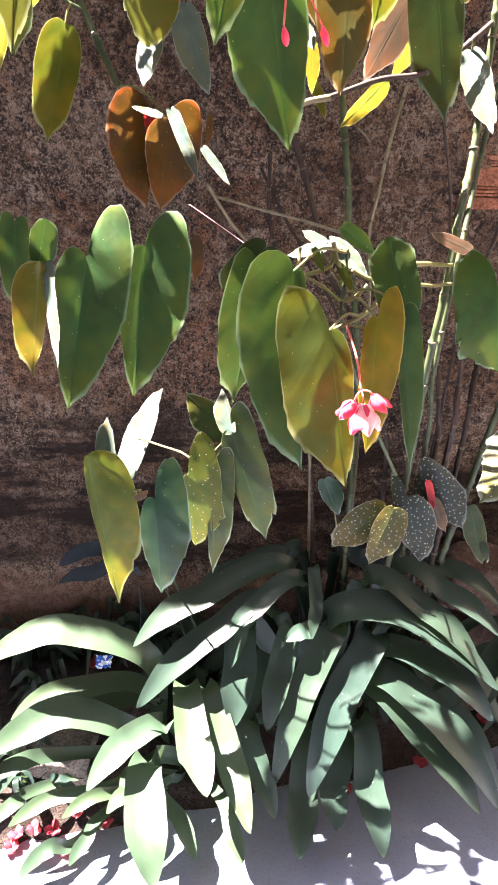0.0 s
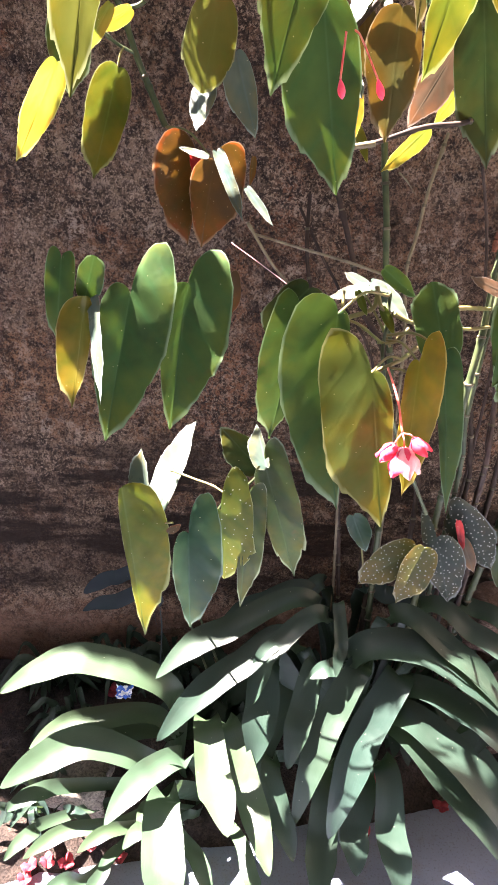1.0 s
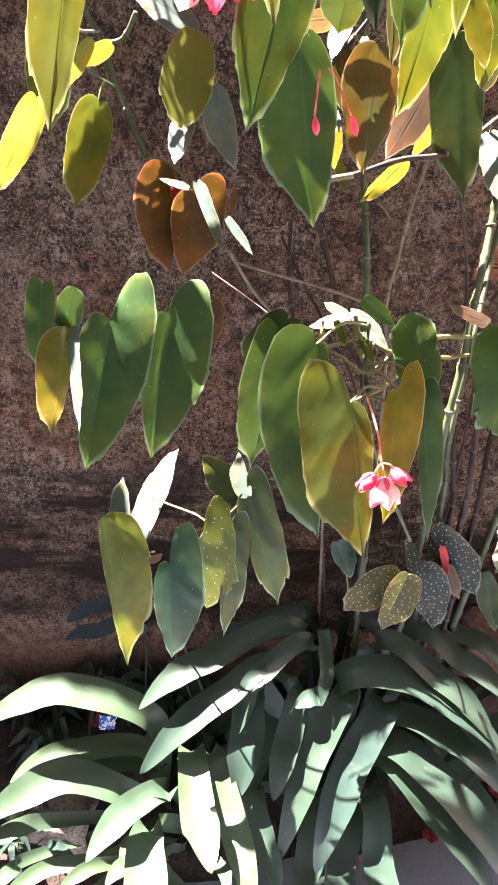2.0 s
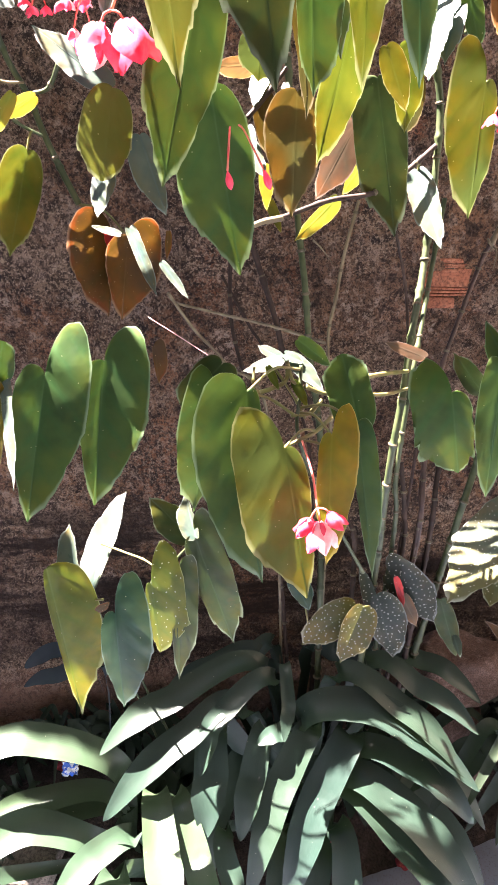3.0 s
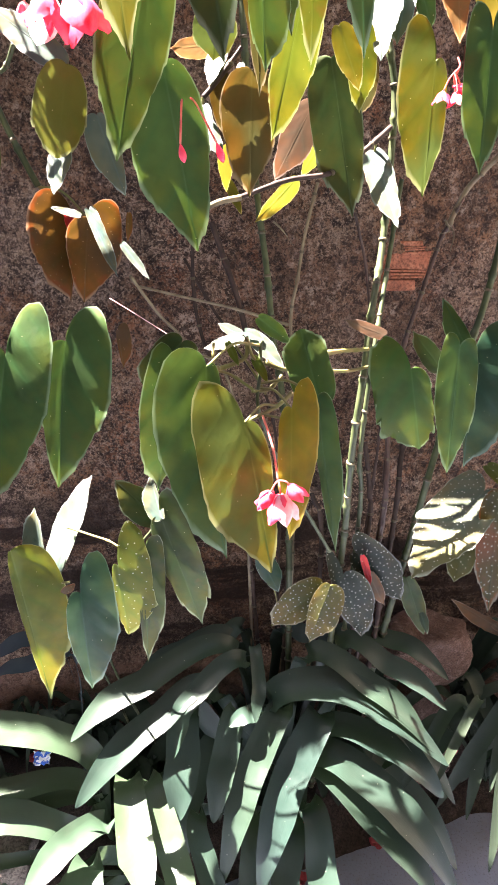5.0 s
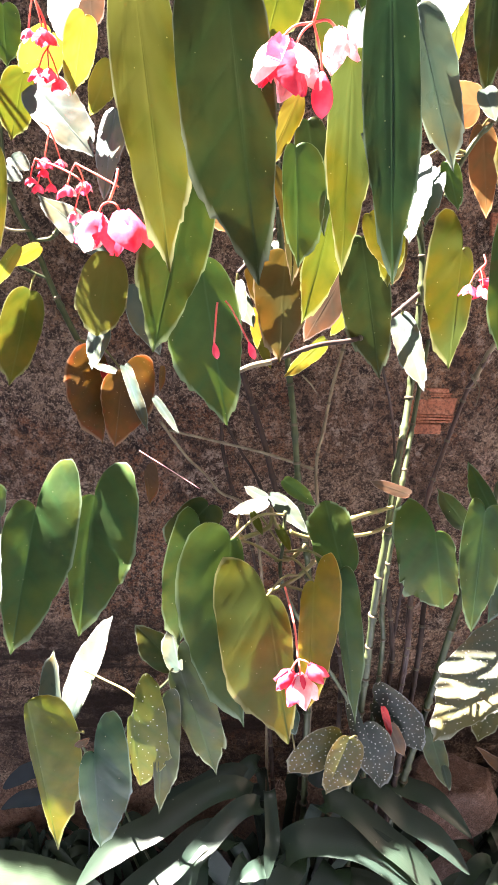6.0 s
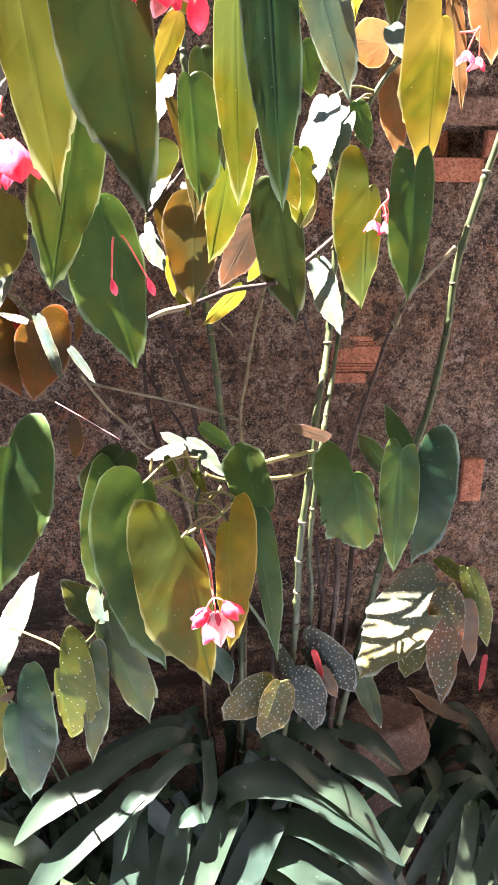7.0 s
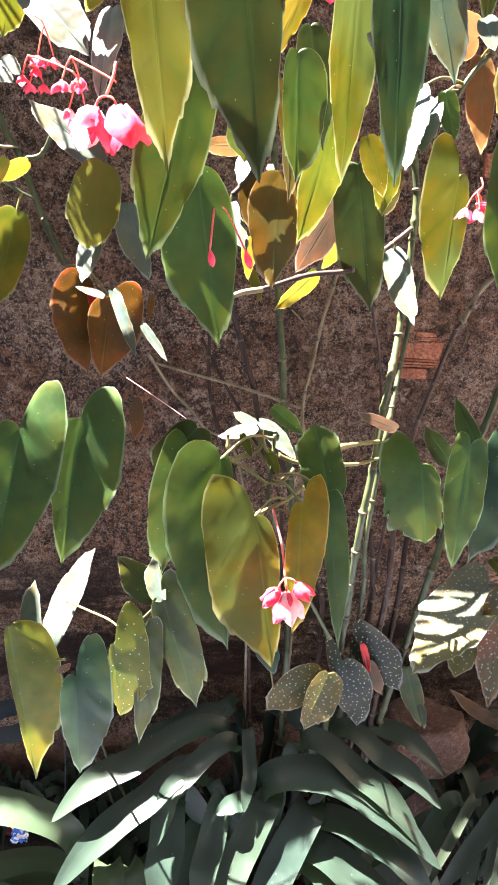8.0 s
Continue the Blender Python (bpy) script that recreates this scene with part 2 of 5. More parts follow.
PETIOLE = stem_material("petiole_green", (0.125, 0.130, 0.036), (0.170, 0.125, 0.050))

CANERING = stem_material("cane_ring", (0.060, 0.050, 0.030), (0.105, 0.088, 0.052))


def petal_material(name, a, b):
    k = Nodes(name)
    place = k.node("ShaderNodeTexCoord").outputs["Object"]
    col = k.mix(k.ramp(k.noise(place, 60, 3), (0.35, 0.0), (0.65, 1.0)), a, b)
    face = k.principled(Base_Color=col, Roughness=0.4, Normal=k.bump(k.noise(place, 220, 3), 0.3, 0.0008))
    tr = k.node("ShaderNodeBsdfTranslucent")
    k.put(tr, "Color", col)
    m = k.node("ShaderNodeMixShader")
    m.inputs[0].default_value = 0.45
    k.link(face, m.inputs[1])
    k.link(tr.outputs[0], m.inputs[2])
    return k.done(m.outputs[0])


PINK = petal_material("petal_pink", (0.78, 0.05, 0.11), (0.85, 0.12, 0.19))
ROSYWHITE = petal_material("petal_pale", (0.85, 0.40, 0.42), (0.92, 0.70, 0.70))
FADED = petal_material("petal_faded", (0.32, 0.03, 0.05), (0.45, 0.07, 0.08))
STALKPINK = petal_material("stalk_pink", (0.7, 0.12, 0.12), (0.75, 0.28, 0.2))


def earth_material(name, dark, mid, light, scale=1.0, lichen=0.0, rough=0.95, bump=1.0):
    """Rough earthen surface: blotches, gravelly grain, dark damp film, pale lichen."""
    k = Nodes(name)
    place = k.node("ShaderNodeTexCoord").outputs["Object"]
    big = k.noise(place, 3.2 * scale, 5, 0.6)
    med = k.noise(place, 22 * scale, 6, 0.65)
    grit = k.noise(place, 120 * scale, 5, 0.7)
    col = k.mix(k.ramp(big, (0.35, 0.0), (0.65, 1.0)), dark, mid)
    col = k.mix(k.ramp(med, (0.48, 0.0), (0.72, 1.0)), col, light)
    col = k.mix(k.ramp(grit, (0.38, 0.75), (0.56, 0.0)), col, tuple(c * 0.3 for c in dark))
    if lichen:
        pat = k.math("MULTIPLY", k.ramp(k.noise(place, 9, 4, 0.6), (0.5, 0.0), (0.68, 1.0)), k.ramp(k.noise(place, 75, 5, 0.7), (0.53, 0.0), (0.62, 1.0)))
        col = k.mix(k.math("MULTIPLY", pat, lichen), col, (0.42, 0.38, 0.34))
    height = k.math("ADD", k.math("MULTIPLY", med, 1.0), k.math("MULTIPLY", grit, 0.55))
    nor = k.bump(height, bump, 0.012)
    return k.done(k.principled(Base_Color=col, Roughness=rough, Normal=nor, Specular_IOR_Level=0.25))



def wall_material():
    """Old gravelly plaster: crumbling crust over a dark matrix, clay-red areas, dark strata with painted shade low
    down, pale lichen.
    """
    k = Nodes("old_plaster")
    place = k.node("ShaderNodeTexCoord").outputs["Object"]
    zsep = k.node("ShaderNodeSeparateXYZ")
    k.link(place, zsep.inputs[0])
    flat = k.node("ShaderNodeMapping")
    flat.inputs["Scale"].default_value = (2.2, 2.2, 13.0)
    k.link(place, flat.inputs[0])
    big = k.noise(place, 2.3, 4, 0.6)
    area = k.noise(place, 5.5, 5, 0.65)
    crust = k.noise(place, 62, 9, 0.77)
    crumb = k.noise(place, 175, 4, 0.78)
    grit = k.noise(place, 230, 4, 0.7)
    base = k.mix(k.ramp(big, (0.40, 0.0), (0.60, 1.0)), (0.175, 0.108, 0.074), (0.285, 0.150, 0.082))
    base = k.mix(k.ramp(area, (0.46, 0.0), (0.60, 1.0)), base, (0.285, 0.198, 0.138))
    base = k.mix(k.math("MULTIPLY", k.ramp(k.noise(place, 3.3, 6, 0.68), (0.49, 0.0), (0.58, 1.0)), 0.54), base, (0.058, 0.036, 0.027))
    # chips of pale aggregate and dark pits
    chip = k.noise(place, 33, 6, 0.66)
    base = k.mix(k.math("MULTIPLY", k.ramp(chip, (0.545, 0.0), (0.60, 1.0)), 0.62), base, (0.40, 0.29, 0.225))
    base = k.mix(k.math("MULTIPLY", k.ramp(chip, (0.40, 1.0), (0.46, 0.0)), 0.78), base, (0.030, 0.019, 0.014))
    # rusty clay showing through
    clay = k.math("MULTIPLY", k.ramp(k.noise(place, 3.6, 4, 0.6), (0.56, 0.0), (0.66, 1.0)), k.ramp(crust, (0.44, 0.0), (0.58, 1.0)))
    base = k.mix(k.math("MULTIPLY", clay, 0.65), base, (0.30, 0.115, 0.055))
    # dark weathered film in the hollows of the crust
    hollow = k.math("MULTIPLY", k.ramp(crust, (0.465, 1.0), (0.525, 0.0)), k.ramp(k.noise(place, 7, 3), (0.34, 0.55), (0.6, 1.0)))
    base = k.mix(k.math("MULTIPLY", hollow, 0.82), base, (0.026, 0.018, 0.018))
    # pale crumbs and lichen
    pale = k.math("MULTIPLY", k.ramp(crumb, (0.53, 0.0), (0.575, 1.0)), k.ramp(area, (0.36, 0.15), (0.62, 1.0)))
    base = k.mix(k.math("MULTIPLY", pale, 0.85), base, (0.46, 0.34, 0.25))
    patch = k.math("MULTIPLY", k.ramp(k.noise(place, 9, 5, 0.65), (0.56, 0.0), (0.64, 1.0)), k.ramp(crust, (0.50, 0.0), (0.56, 1.0)))
    base = k.mix(k.math("MULTIPLY", patch, 0.8), base, (0.42, 0.34, 0.28))
    base = k.mix(k.ramp(grit, (0.36, 0.85), (0.50, 0.0)), base, (0.016, 0.011, 0.010))
    # dark seams of the strata, plus the shade low on the wall as colour
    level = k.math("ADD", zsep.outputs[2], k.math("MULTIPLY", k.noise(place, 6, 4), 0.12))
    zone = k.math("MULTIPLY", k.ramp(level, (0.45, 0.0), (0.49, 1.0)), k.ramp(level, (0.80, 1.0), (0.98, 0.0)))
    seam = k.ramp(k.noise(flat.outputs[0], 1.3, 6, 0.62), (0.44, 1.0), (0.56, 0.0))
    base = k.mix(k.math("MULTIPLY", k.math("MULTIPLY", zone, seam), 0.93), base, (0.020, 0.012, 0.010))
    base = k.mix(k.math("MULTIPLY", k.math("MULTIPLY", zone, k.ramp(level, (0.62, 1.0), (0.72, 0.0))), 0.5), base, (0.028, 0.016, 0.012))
    # bare earthen foot
    foot = k.math("MULTIPLY", k.ramp(level, (0.41, 1.0), (0.45, 0.0)), k.ramp(crust, (0.40, 0.4), (0.56, 1.0)))
    base = k.mix(k.math("MULTIPLY", foot, 0.8), base, (0.20, 0.115, 0.080))
    height = k.math("ADD", k.math("ADD", k.math("MULTIPLY", crust, 1.3), k.math("MULTIPLY", chip, 1.5)), k.math("ADD", k.math("MULTIPLY", crumb, 0.6), k.math("MULTIPLY", grit, 0.35)))
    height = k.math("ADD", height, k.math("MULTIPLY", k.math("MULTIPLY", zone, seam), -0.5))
    return k.done(k.principled(Base_Color=base, Roughness=0.95, Normal=k.bump(height, 1.0, 0.022), Specular_IOR_Level=0.2))


def concrete():
    """Worn smooth concrete: soft stains, fine pores."""
    k = Nodes("concrete")
    place = k.node("ShaderNodeTexCoord").outputs["Object"]
    col = k.mix(k.ramp(k.noise(place, 2.4, 5, 0.6), (0.35, 0.0), (0.65, 1.0)), (0.155, 0.180, 0.250), (0.21, 0.24, 0.315))
    col = k.mix(k.math("MULTIPLY", k.ramp(k.noise(place, 16, 5, 0.65), (0.52, 0.0), (0.70, 1.0)), 0.5), col, (0.17, 0.165, 0.165))
    pores = k.noise(place, 190, 3, 0.6)
    col = k.mix(k.ramp(pores, (0.34, 0.45), (0.44, 0.0)), col, (0.10, 0.10, 0.11))
    return k.done(k.principled(Base_Color=col, Roughness=0.85, Normal=k.bump(pores, 0.25, 0.002), Specular_IOR_Level=0.3))


PAVING = concrete()
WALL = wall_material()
LEDGE = earth_material("ledge_earth", (0.12, 0.07, 0.05), (0.22, 0.13, 0.09), (0.32, 0.21, 0.15), 1.4)
BRICK = earth_material("fired_clay", (0.22, 0.080, 0.045), (0.31, 0.115, 0.062), (0.38, 0.175, 0.105), 1.5, rough=0.9, bump=0.5)
SOIL = earth_material("soil", (0.018, 0.012, 0.010), (0.034, 0.023, 0.018), (0.065, 0.045, 0.035), 1.6)
BAFFLE = earth_material("baffle_plaster", (0.36, 0.31, 0.25), (0.42, 0.36, 0.29), (0.47, 0.41, 0.34), 0.6, bump=0.3)
STONE = earth_material("stone", (0.12, 0.105, 0.09), (0.18, 0.155, 0.13), (0.26, 0.22, 0.18), 1.2, bump=0.6)
REDSTONE = earth_material("red_stone", (0.115, 0.066, 0.048), (0.165, 0.100, 0.075), (0.25, 0.175, 0.14), 3.0, bump=1.3)


# ---- helpers ----
def part(name, bm, material, parent, label=""):
    """Links a bmesh, given in world places, as one mesh under a thing or part."""
    root = parent
    while root.parent:
        root = root.parent
    bm.transform(Matrix.Translation(-root.location))
    mesh = bpy.data.meshes.new(name)
    bm.to_mesh(mesh)
    bm.free()
    for f in mesh.polygons:
        f.use_smooth = True
    mesh.materials.append(material)
    ob = new(name, mesh)
    ob.parent = parent
    return tagged(ob, label)


def thing(name, at, label, category, group="", kind=""):
    ob = new(name)
    ob.location = at
    return tagged(ob, label, category, group, kind)


def solid(name, bm, material, at, label, category="", group="", kind=""):
    bm.transform(Matrix.Translation(-Vector(at)))
    mesh = bpy.data.meshes.new(name)
    bm.to_mesh(mesh)
    bm.free()
    for f in mesh.polygons:
        f.use_smooth = True
    mesh.materials.append(material)
    ob = new(name, mesh)
    ob.location = at
    return tagged(ob, label, category, group, kind)


def spline(points, steps):
    """Catmull-Rom through the points."""
    p = [Vector(q) for q in points]
    p = [p[0] * 2 - p[1]] + p + [p[-1] * 2 - p[-2]]
    out = []
    for i in range(1, len(p) - 2):
        a, b, c, d = p[i - 1 : i + 3]
        for j in range(steps):
            u = j / steps
            out.append(0.5 * (2 * b + (c - a) * u + (2 * a - 5 * b + 4 * c - d) * u * u + (3 * b - a - 3 * c + d) * u**3))
    out.append(p[-2])
    return out


def tube(bm, line, radius, sides=8):
    """A tube along the line; radius is a number or a function of 0..1."""
    rings = []
    n = len(line)
    for i, q in enumerate(line):
        d = (line[min(i + 1, n - 1)] - line[max(i - 1, 0)]).normalized()
        a = d.orthogonal().normalized() if not rings else (prev - d * prev.dot(d)).normalized()
        prev = a
        b = d.cross(a)
        r = radius(i / (n - 1)) if callable(radius) else radius
        rings.append([bm.verts.new(q + (a * math.cos(2 * math.pi * s / sides) + b * math.sin(2 * math.pi * s / sides)) * r) for s in range(sides)])
    for r0, r1 in zip(rings, rings[1:]):
        for s in range(sides):
            bm.faces.new((r0[s], r0[(s + 1) % sides], r1[(s + 1) % sides], r1[s]))
    bm.faces.new(rings[0][::-1])
    bm.faces.new(rings[-1])


dice = random.Random(4)
# leaves that hang with their backs to the sun
AGLOW = (OLIVE, OLIVEBROWN, LIME, YELLOW, GOLD, AMBER, BROWN, RUST, SPOTRUST, ROSE, PEACH)


def leaf(plant, a, tip, wide_l, wide_r, lobe_l, lobe_r, material, stalk=None, label="", turn=0, fold=None, belly=0.36, bow=0.0, blunt=0.0, ragged=0.0, holes=0, up=False):
    """A wing-shaped begonia leaf hung at a, with its own half widths and basal lobes, and its stalk.
    belly: where along the midrib it is widest; bow: sideways curve of the midrib; blunt: how rounded the tip is; up: turned to the sky."""
    a, tip = Vector(a), Vector(tip)
    d = tip - a
    length = d.length
    d.normalize()
    n = Vector((-a.x * 0.6, -1, 0.14)) if material not in AGLOW else Vector((0.30 - a.x * 0.6, -1, -0.08))
    if up:
        n = Vector((-0.38, -0.60, 0.72))
    n = (n - d * n.dot(d)).normalized()
    n.rotate(Matrix.Rotation(radians(turn), 3, d))
    r = n.cross(d)
    bm = bmesh.new()
    uvs, rims = {}, {}
    bend, ripple, phase = dice.uniform(0.02, 0.06), dice.uniform(0.008, 0.020), dice.uniform(0, 6.28)
    curl = dice.uniform(-0.02, 0.08)
    f = radians((dice.uniform(1, 4) if material in AGLOW else dice.uniform(4, 9)) if fold is None else fold)
    # green leaves lean their basal lobes back into the light
    back = 26.0 if material in (GREEN, MOSS) else 5.0

    def put(s, w, k):
        """s along the midrib, in metres; w across, in metres; k from the middle to the rim."""
        u = s / length
        h = abs(w) * math.sin(f) * 0.8 - bend * length * u * abs(u) * (1 if u > 0 else -back) * (1 if u > 0 else 0.6)
        h -= curl * w * w / max(0.02, wide_l + wide_r) * 2
        h += ripple * length * k * k * math.sin(9 * u + phase + (2 if w > 0 else 0)) * 0.6
        h += 0.006 * length * k * math.sin(26 * u + 3 * phase)
        # soft cushions between the side veins
        h += 0.003 * length * k * (1 - k) * math.sin(31 * u - 40 * abs(w) / max(length, 0.01) + phase) * 2
        v = bm.verts.new(a + d * s + r * (w * math.cos(f * 0.5) + bow * length * 4 * u * (1 - u)) + n * h)
        uvs[v], rims[v] = (w / 0.1, s / 0.1), k
        return v

    rim, rings = 30, (0.22, 0.45, 0.66, 0.82, 0.94, 1.0)
    # the midrib is shared by both halves
    spine = [put(0, 0, 0)] + [put(k * length, 0, 0) for k in rings]
    for sign, wide, lobe in ((-1, wide_l, lobe_l), (1, wide_r, lobe_r)):
        rows = [spine]
        low = belly * length
        for i in range(1, rim + 1):
            u = i / rim
            if u < 0.55:
                # from the tip to the widest place
                x = (u / 0.55) ** 1.35
                s = length - x * (length - low)
                w = wide * (1 - (1 - x) ** (2.1 + 1.5 * blunt)) ** (1.0 - 0.42 * blunt)
                # a drawn-out point
                w *= 1 - (0.34 - 0.34 * blunt) * math.exp(-((x / 0.16) ** 2))
            else:
                # round the basal lobe and back to the stalk
                th = math.pi * (u - 0.55) / 0.45
                s = low - (low + lobe) * math.sin(th) if th < math.pi / 2 else -lobe * math.sin(th)
                c = min(0.58, 0.16 + 0.8 * lobe / max(wide, 0.004))
                w = wide * (c + ((1 - c) if th < math.pi / 2 else c) * math.cos(th) + 0.05 * math.sin(2 * th) * (th < math.pi / 2))
            fade = min(1, 4 * u) * min(1, 5 * (1 - u))
            ang = math.pi * u
            notch = 1 + fade * (0.04 * math.sin(5.0 * ang + phase * sign) + 0.012 * math.sin(17 * ang + phase) + (0.012 if i % 2 else -0.006))
            notch -= ragged * fade * max(0, math.sin(11 * ang + 2 * phase))
            row = [spine[0]]
            for k in rings:
                row.append(put(s * k * (notch if k == 1 else 1), sign * w * k * (notch if k == 1 else 1), k))
            rows.append(row)
        for r0, r1 in zip(rows, rows[1:]):
            for j in range(len(rings)):
                quad = [r0[j], r0[j + 1], r1[j + 1], r1[j]]
                if j == 0:
                    quad = [r0[0], r0[1], r1[1]]
                try:
                    bm.faces.new(quad if sign > 0 else quad[::-1])
                except ValueError:
                    pass
    layer, rim_layer = bm.loops.layers.uv.new("UVMap"), bm.loops.layers.uv.new("Rim")
    for face in bm.faces:
        for lo in face.loops:
            lo[layer].uv = uvs[lo.vert]
            lo[rim_layer].uv = (rims[lo.vert], uvs[lo.vert][1] * 0.1 / length)
    if holes:
        inner = [face for face in bm.faces if all(0.3 < rims[v] < 0.97 for v in face.verts)]
        bmesh.ops.delete(bm, geom=random.Random(7).sample(inner, holes), context="FACES")
    rib = [v.co.copy() for v in spine]
    ob = part("leaf", bm, material, plant, label)
    if length > 0.08 and wide_l + wide_r > 0.04 and (up or material in (SPOTOLIVE, SPOTDARK, SPOTRUST, SUNLIT)):
        bm = bmesh.new()
        tube(bm, [q - n * 0.0004 for q in rib], lambda u: 0.0005 - 0.0003 * u, 6)
        part("midrib", bm, material, ob)
    if stalk:
        bm = bmesh.new()
        p = Vector(stalk)
        mid = (p + a) / 2 + Vector((0, 0.05 * (p - a).length, 0.16 * (p - a).length))
        tube(bm, spline([p, mid, a + n * -0.002], 8), lambda u: 0.0023 - 0.0005 * u, 7)
        part("petiole", bm, PETIOLE, ob)
    return ob


def strap(plant, base, mid, tip, wide, material, label=""):
    """An arching strap leaf with a shallow channel."""
    base, mid, tip = Vector(base), Vector(mid), Vector(tip)
    root = plant.location + Vector((dice.uniform(-0.03, 0.03), dice.uniform(-0.025, 0.025), -0.02))
    low = [root, base] if (base - root).length > 0.06 else [root]
    line = spline(low + [mid, mid.lerp(tip, 0.55) + Vector((0, 0, 0.10 * (tip - mid).length)), tip], 12)
    az = Vector((tip.x - base.x, tip.y - base.y, 0))
    az = az.normalized() if az.length > 0.02 else Vector((0, -1, 0))
    flat = Vector((az.y, -az.x, 0))
    eye_way = Vector((0, -0.78, 0.62))
    bm = bmesh.new()
    uvs, rows = {}, []
    n, across = len(line) - 1, (-1, -0.6, 0, 0.6, 1)
    twist, wob = dice.uniform(-0.25, 0.25), dice.uniform(0, 6.28)
    total = (mid - base).length + (tip - mid).length
    for i in range(n + 1):
        u = i / n
        q = line[i]
        t = (line[min(i + 1, n)] - line[max(i - 1, 0)]).normalized()
        side = t.cross(eye_way)
        side = side.normalized() if side.length > 0.05 else flat
        if side.dot(flat) < 0:
            side = -side
        side = (side * 0.6 + flat * 0.6)
        side = (side - t * side.dot(t)).normalized()
        up = side.cross(t)
        if up.z < 0 and up.y > 0:
            up = -up
        side = side + up * twist * u * 0.5
        taper = min(1, (1 - u) / 0.32) ** 0.62 if u > 0.68 else 1.0
        w = wide / 2 * (0.55 + 0.45 * min(1, u / 0.45)) * taper
        if material is STRAPBLUE and len(low) == 2 and i < 12:
            w *= 0.15
        w = max(w, 0.0004) * (1 + 0.02 * math.sin(9 * u + wob))
        row = []
        for x in across:
            v = bm.verts.new(q + side * (x * w) + up * (abs(x) ** 1.3 * w * 0.28) + up * 0.003 * math.sin(7 * u + wob + x))
            uvs[v] = (x * w / 0.1, u * total / 0.1)
            row.append(v)
        rows.append(row)
    for r0, r1 in zip(rows, rows[1:]):
        for j in range(len(across) - 1):
            bm.faces.new((r0[j], r0[j + 1], r1[j + 1], r1[j]))
    layer = bm.loops.layers.uv.new("UVMap")
    for f in bm.faces:
        for lo in f.loops:
            lo[layer].uv = uvs[lo.vert]
    return part("leaf", bm, material, plant, label)


def cane(plant, points, radius, material):
    """A jointed cane with swollen nodes."""
    line = spline(points, 14)
    total = sum((b - a).length for a, b in zip(line, line[1:]))
    gap = 0.075 + 0.03 * dice.random()
    shift = dice.random()

    def thick(u):
        x = (u * total / gap + shift) % 1.0
        node = math.exp(-((min(x, 1 - x) * gap / 0.004) ** 2))
        return radius * (0.78 + 0.20 * u) * (1 + 0.38 * node)

    fine = []
    for a, b in zip(line, line[1:]):
        m = max(1, int((b - a).length / 0.004))
        fine += [a.lerp(b, j / m) for j in range(m)]
    fine.append(line[-1])
    bm = bmesh.new()
    tube(bm, fine, thick, 10)
    ob = part("cane", bm, material, plant)
    if material is PETIOLE or radius < 0.004:
        return ob
    # scarred rings at the joints
    run = 0.0
    for a, b in zip(fine, fine[1:]):
        step = (b - a).length
        x0, x1 = (run / gap + shift) % 1.0, ((run + step) / gap + shift) % 1.0
        if x1 < x0 and 0.012 < run < total - 0.012:
            d = (b - a).normalized()
            bm = bmesh.new()
            r = thick(run / total) * 1.06
            tube(bm, [a - d * 0.0030, a - d * 0.0018, a + d * 0.0006, a + d * 0.0022], lambda u: r * (1.0 if 0.2 < u < 0.9 else 0.86), 10)
            part("node", bm, CANERING, ob)
        run += step
    return ob


def petal(cluster, at, way, out, size, material, girth=None):
    """A cupped rounded petal."""
    way, at = Vector(way).normalized(), Vector(at)
    n = Vector(out)
    n = (n - way * n.dot(way)).normalized()
    r = n.cross(way)
    bm = bmesh.new()
    rows = []
    wav = dice.uniform(0, 6.28)
    girth = girth or dice.uniform(0.24, 0.42)
    for i in range(8):
        u = i / 7
        w = size * girth * (1 + 0.12 * math.sin(9 * u + wav)) * math.sin(math.pi * min(1, 0.06 + 0.94 * u) ** 0.8) ** 0.7 if u < 1 else 0.0005
        rows.append([bm.verts.new(at + way * (u * size) + r * (x * w) + n * (size * (0.25 * math.sin(math.pi * u * 0.8) - 0.28 * x * x * math.sin(math.pi * u) + 0.06 * math.sin(5 * u + 4 * x + wav)))) for x in (-1, -0.5, 0, 0.5, 1)])
    for r0, r1 in zip(rows, rows[1:]):
        for j in range(4):
            bm.faces.new((r0[j], r0[j + 1], r1[j + 1], r1[j]))
    return part("petal", bm, material, cluster)


def bud(cluster, at, tip, wide, material):
    """A closed teardrop bud."""
    at, tip = Vector(at), Vector(tip)
    bm = bmesh.new()
    tube(bm, [at.lerp(tip, i / 9) for i in range(10)], lambda u: max(0.0004, wide * math.sin(math.pi * min(1, u * 0.97 + 0.03)) ** 0.7 * (0.5 + 0.5 * u)), 9)
    return part("bud", bm, material, cluster)


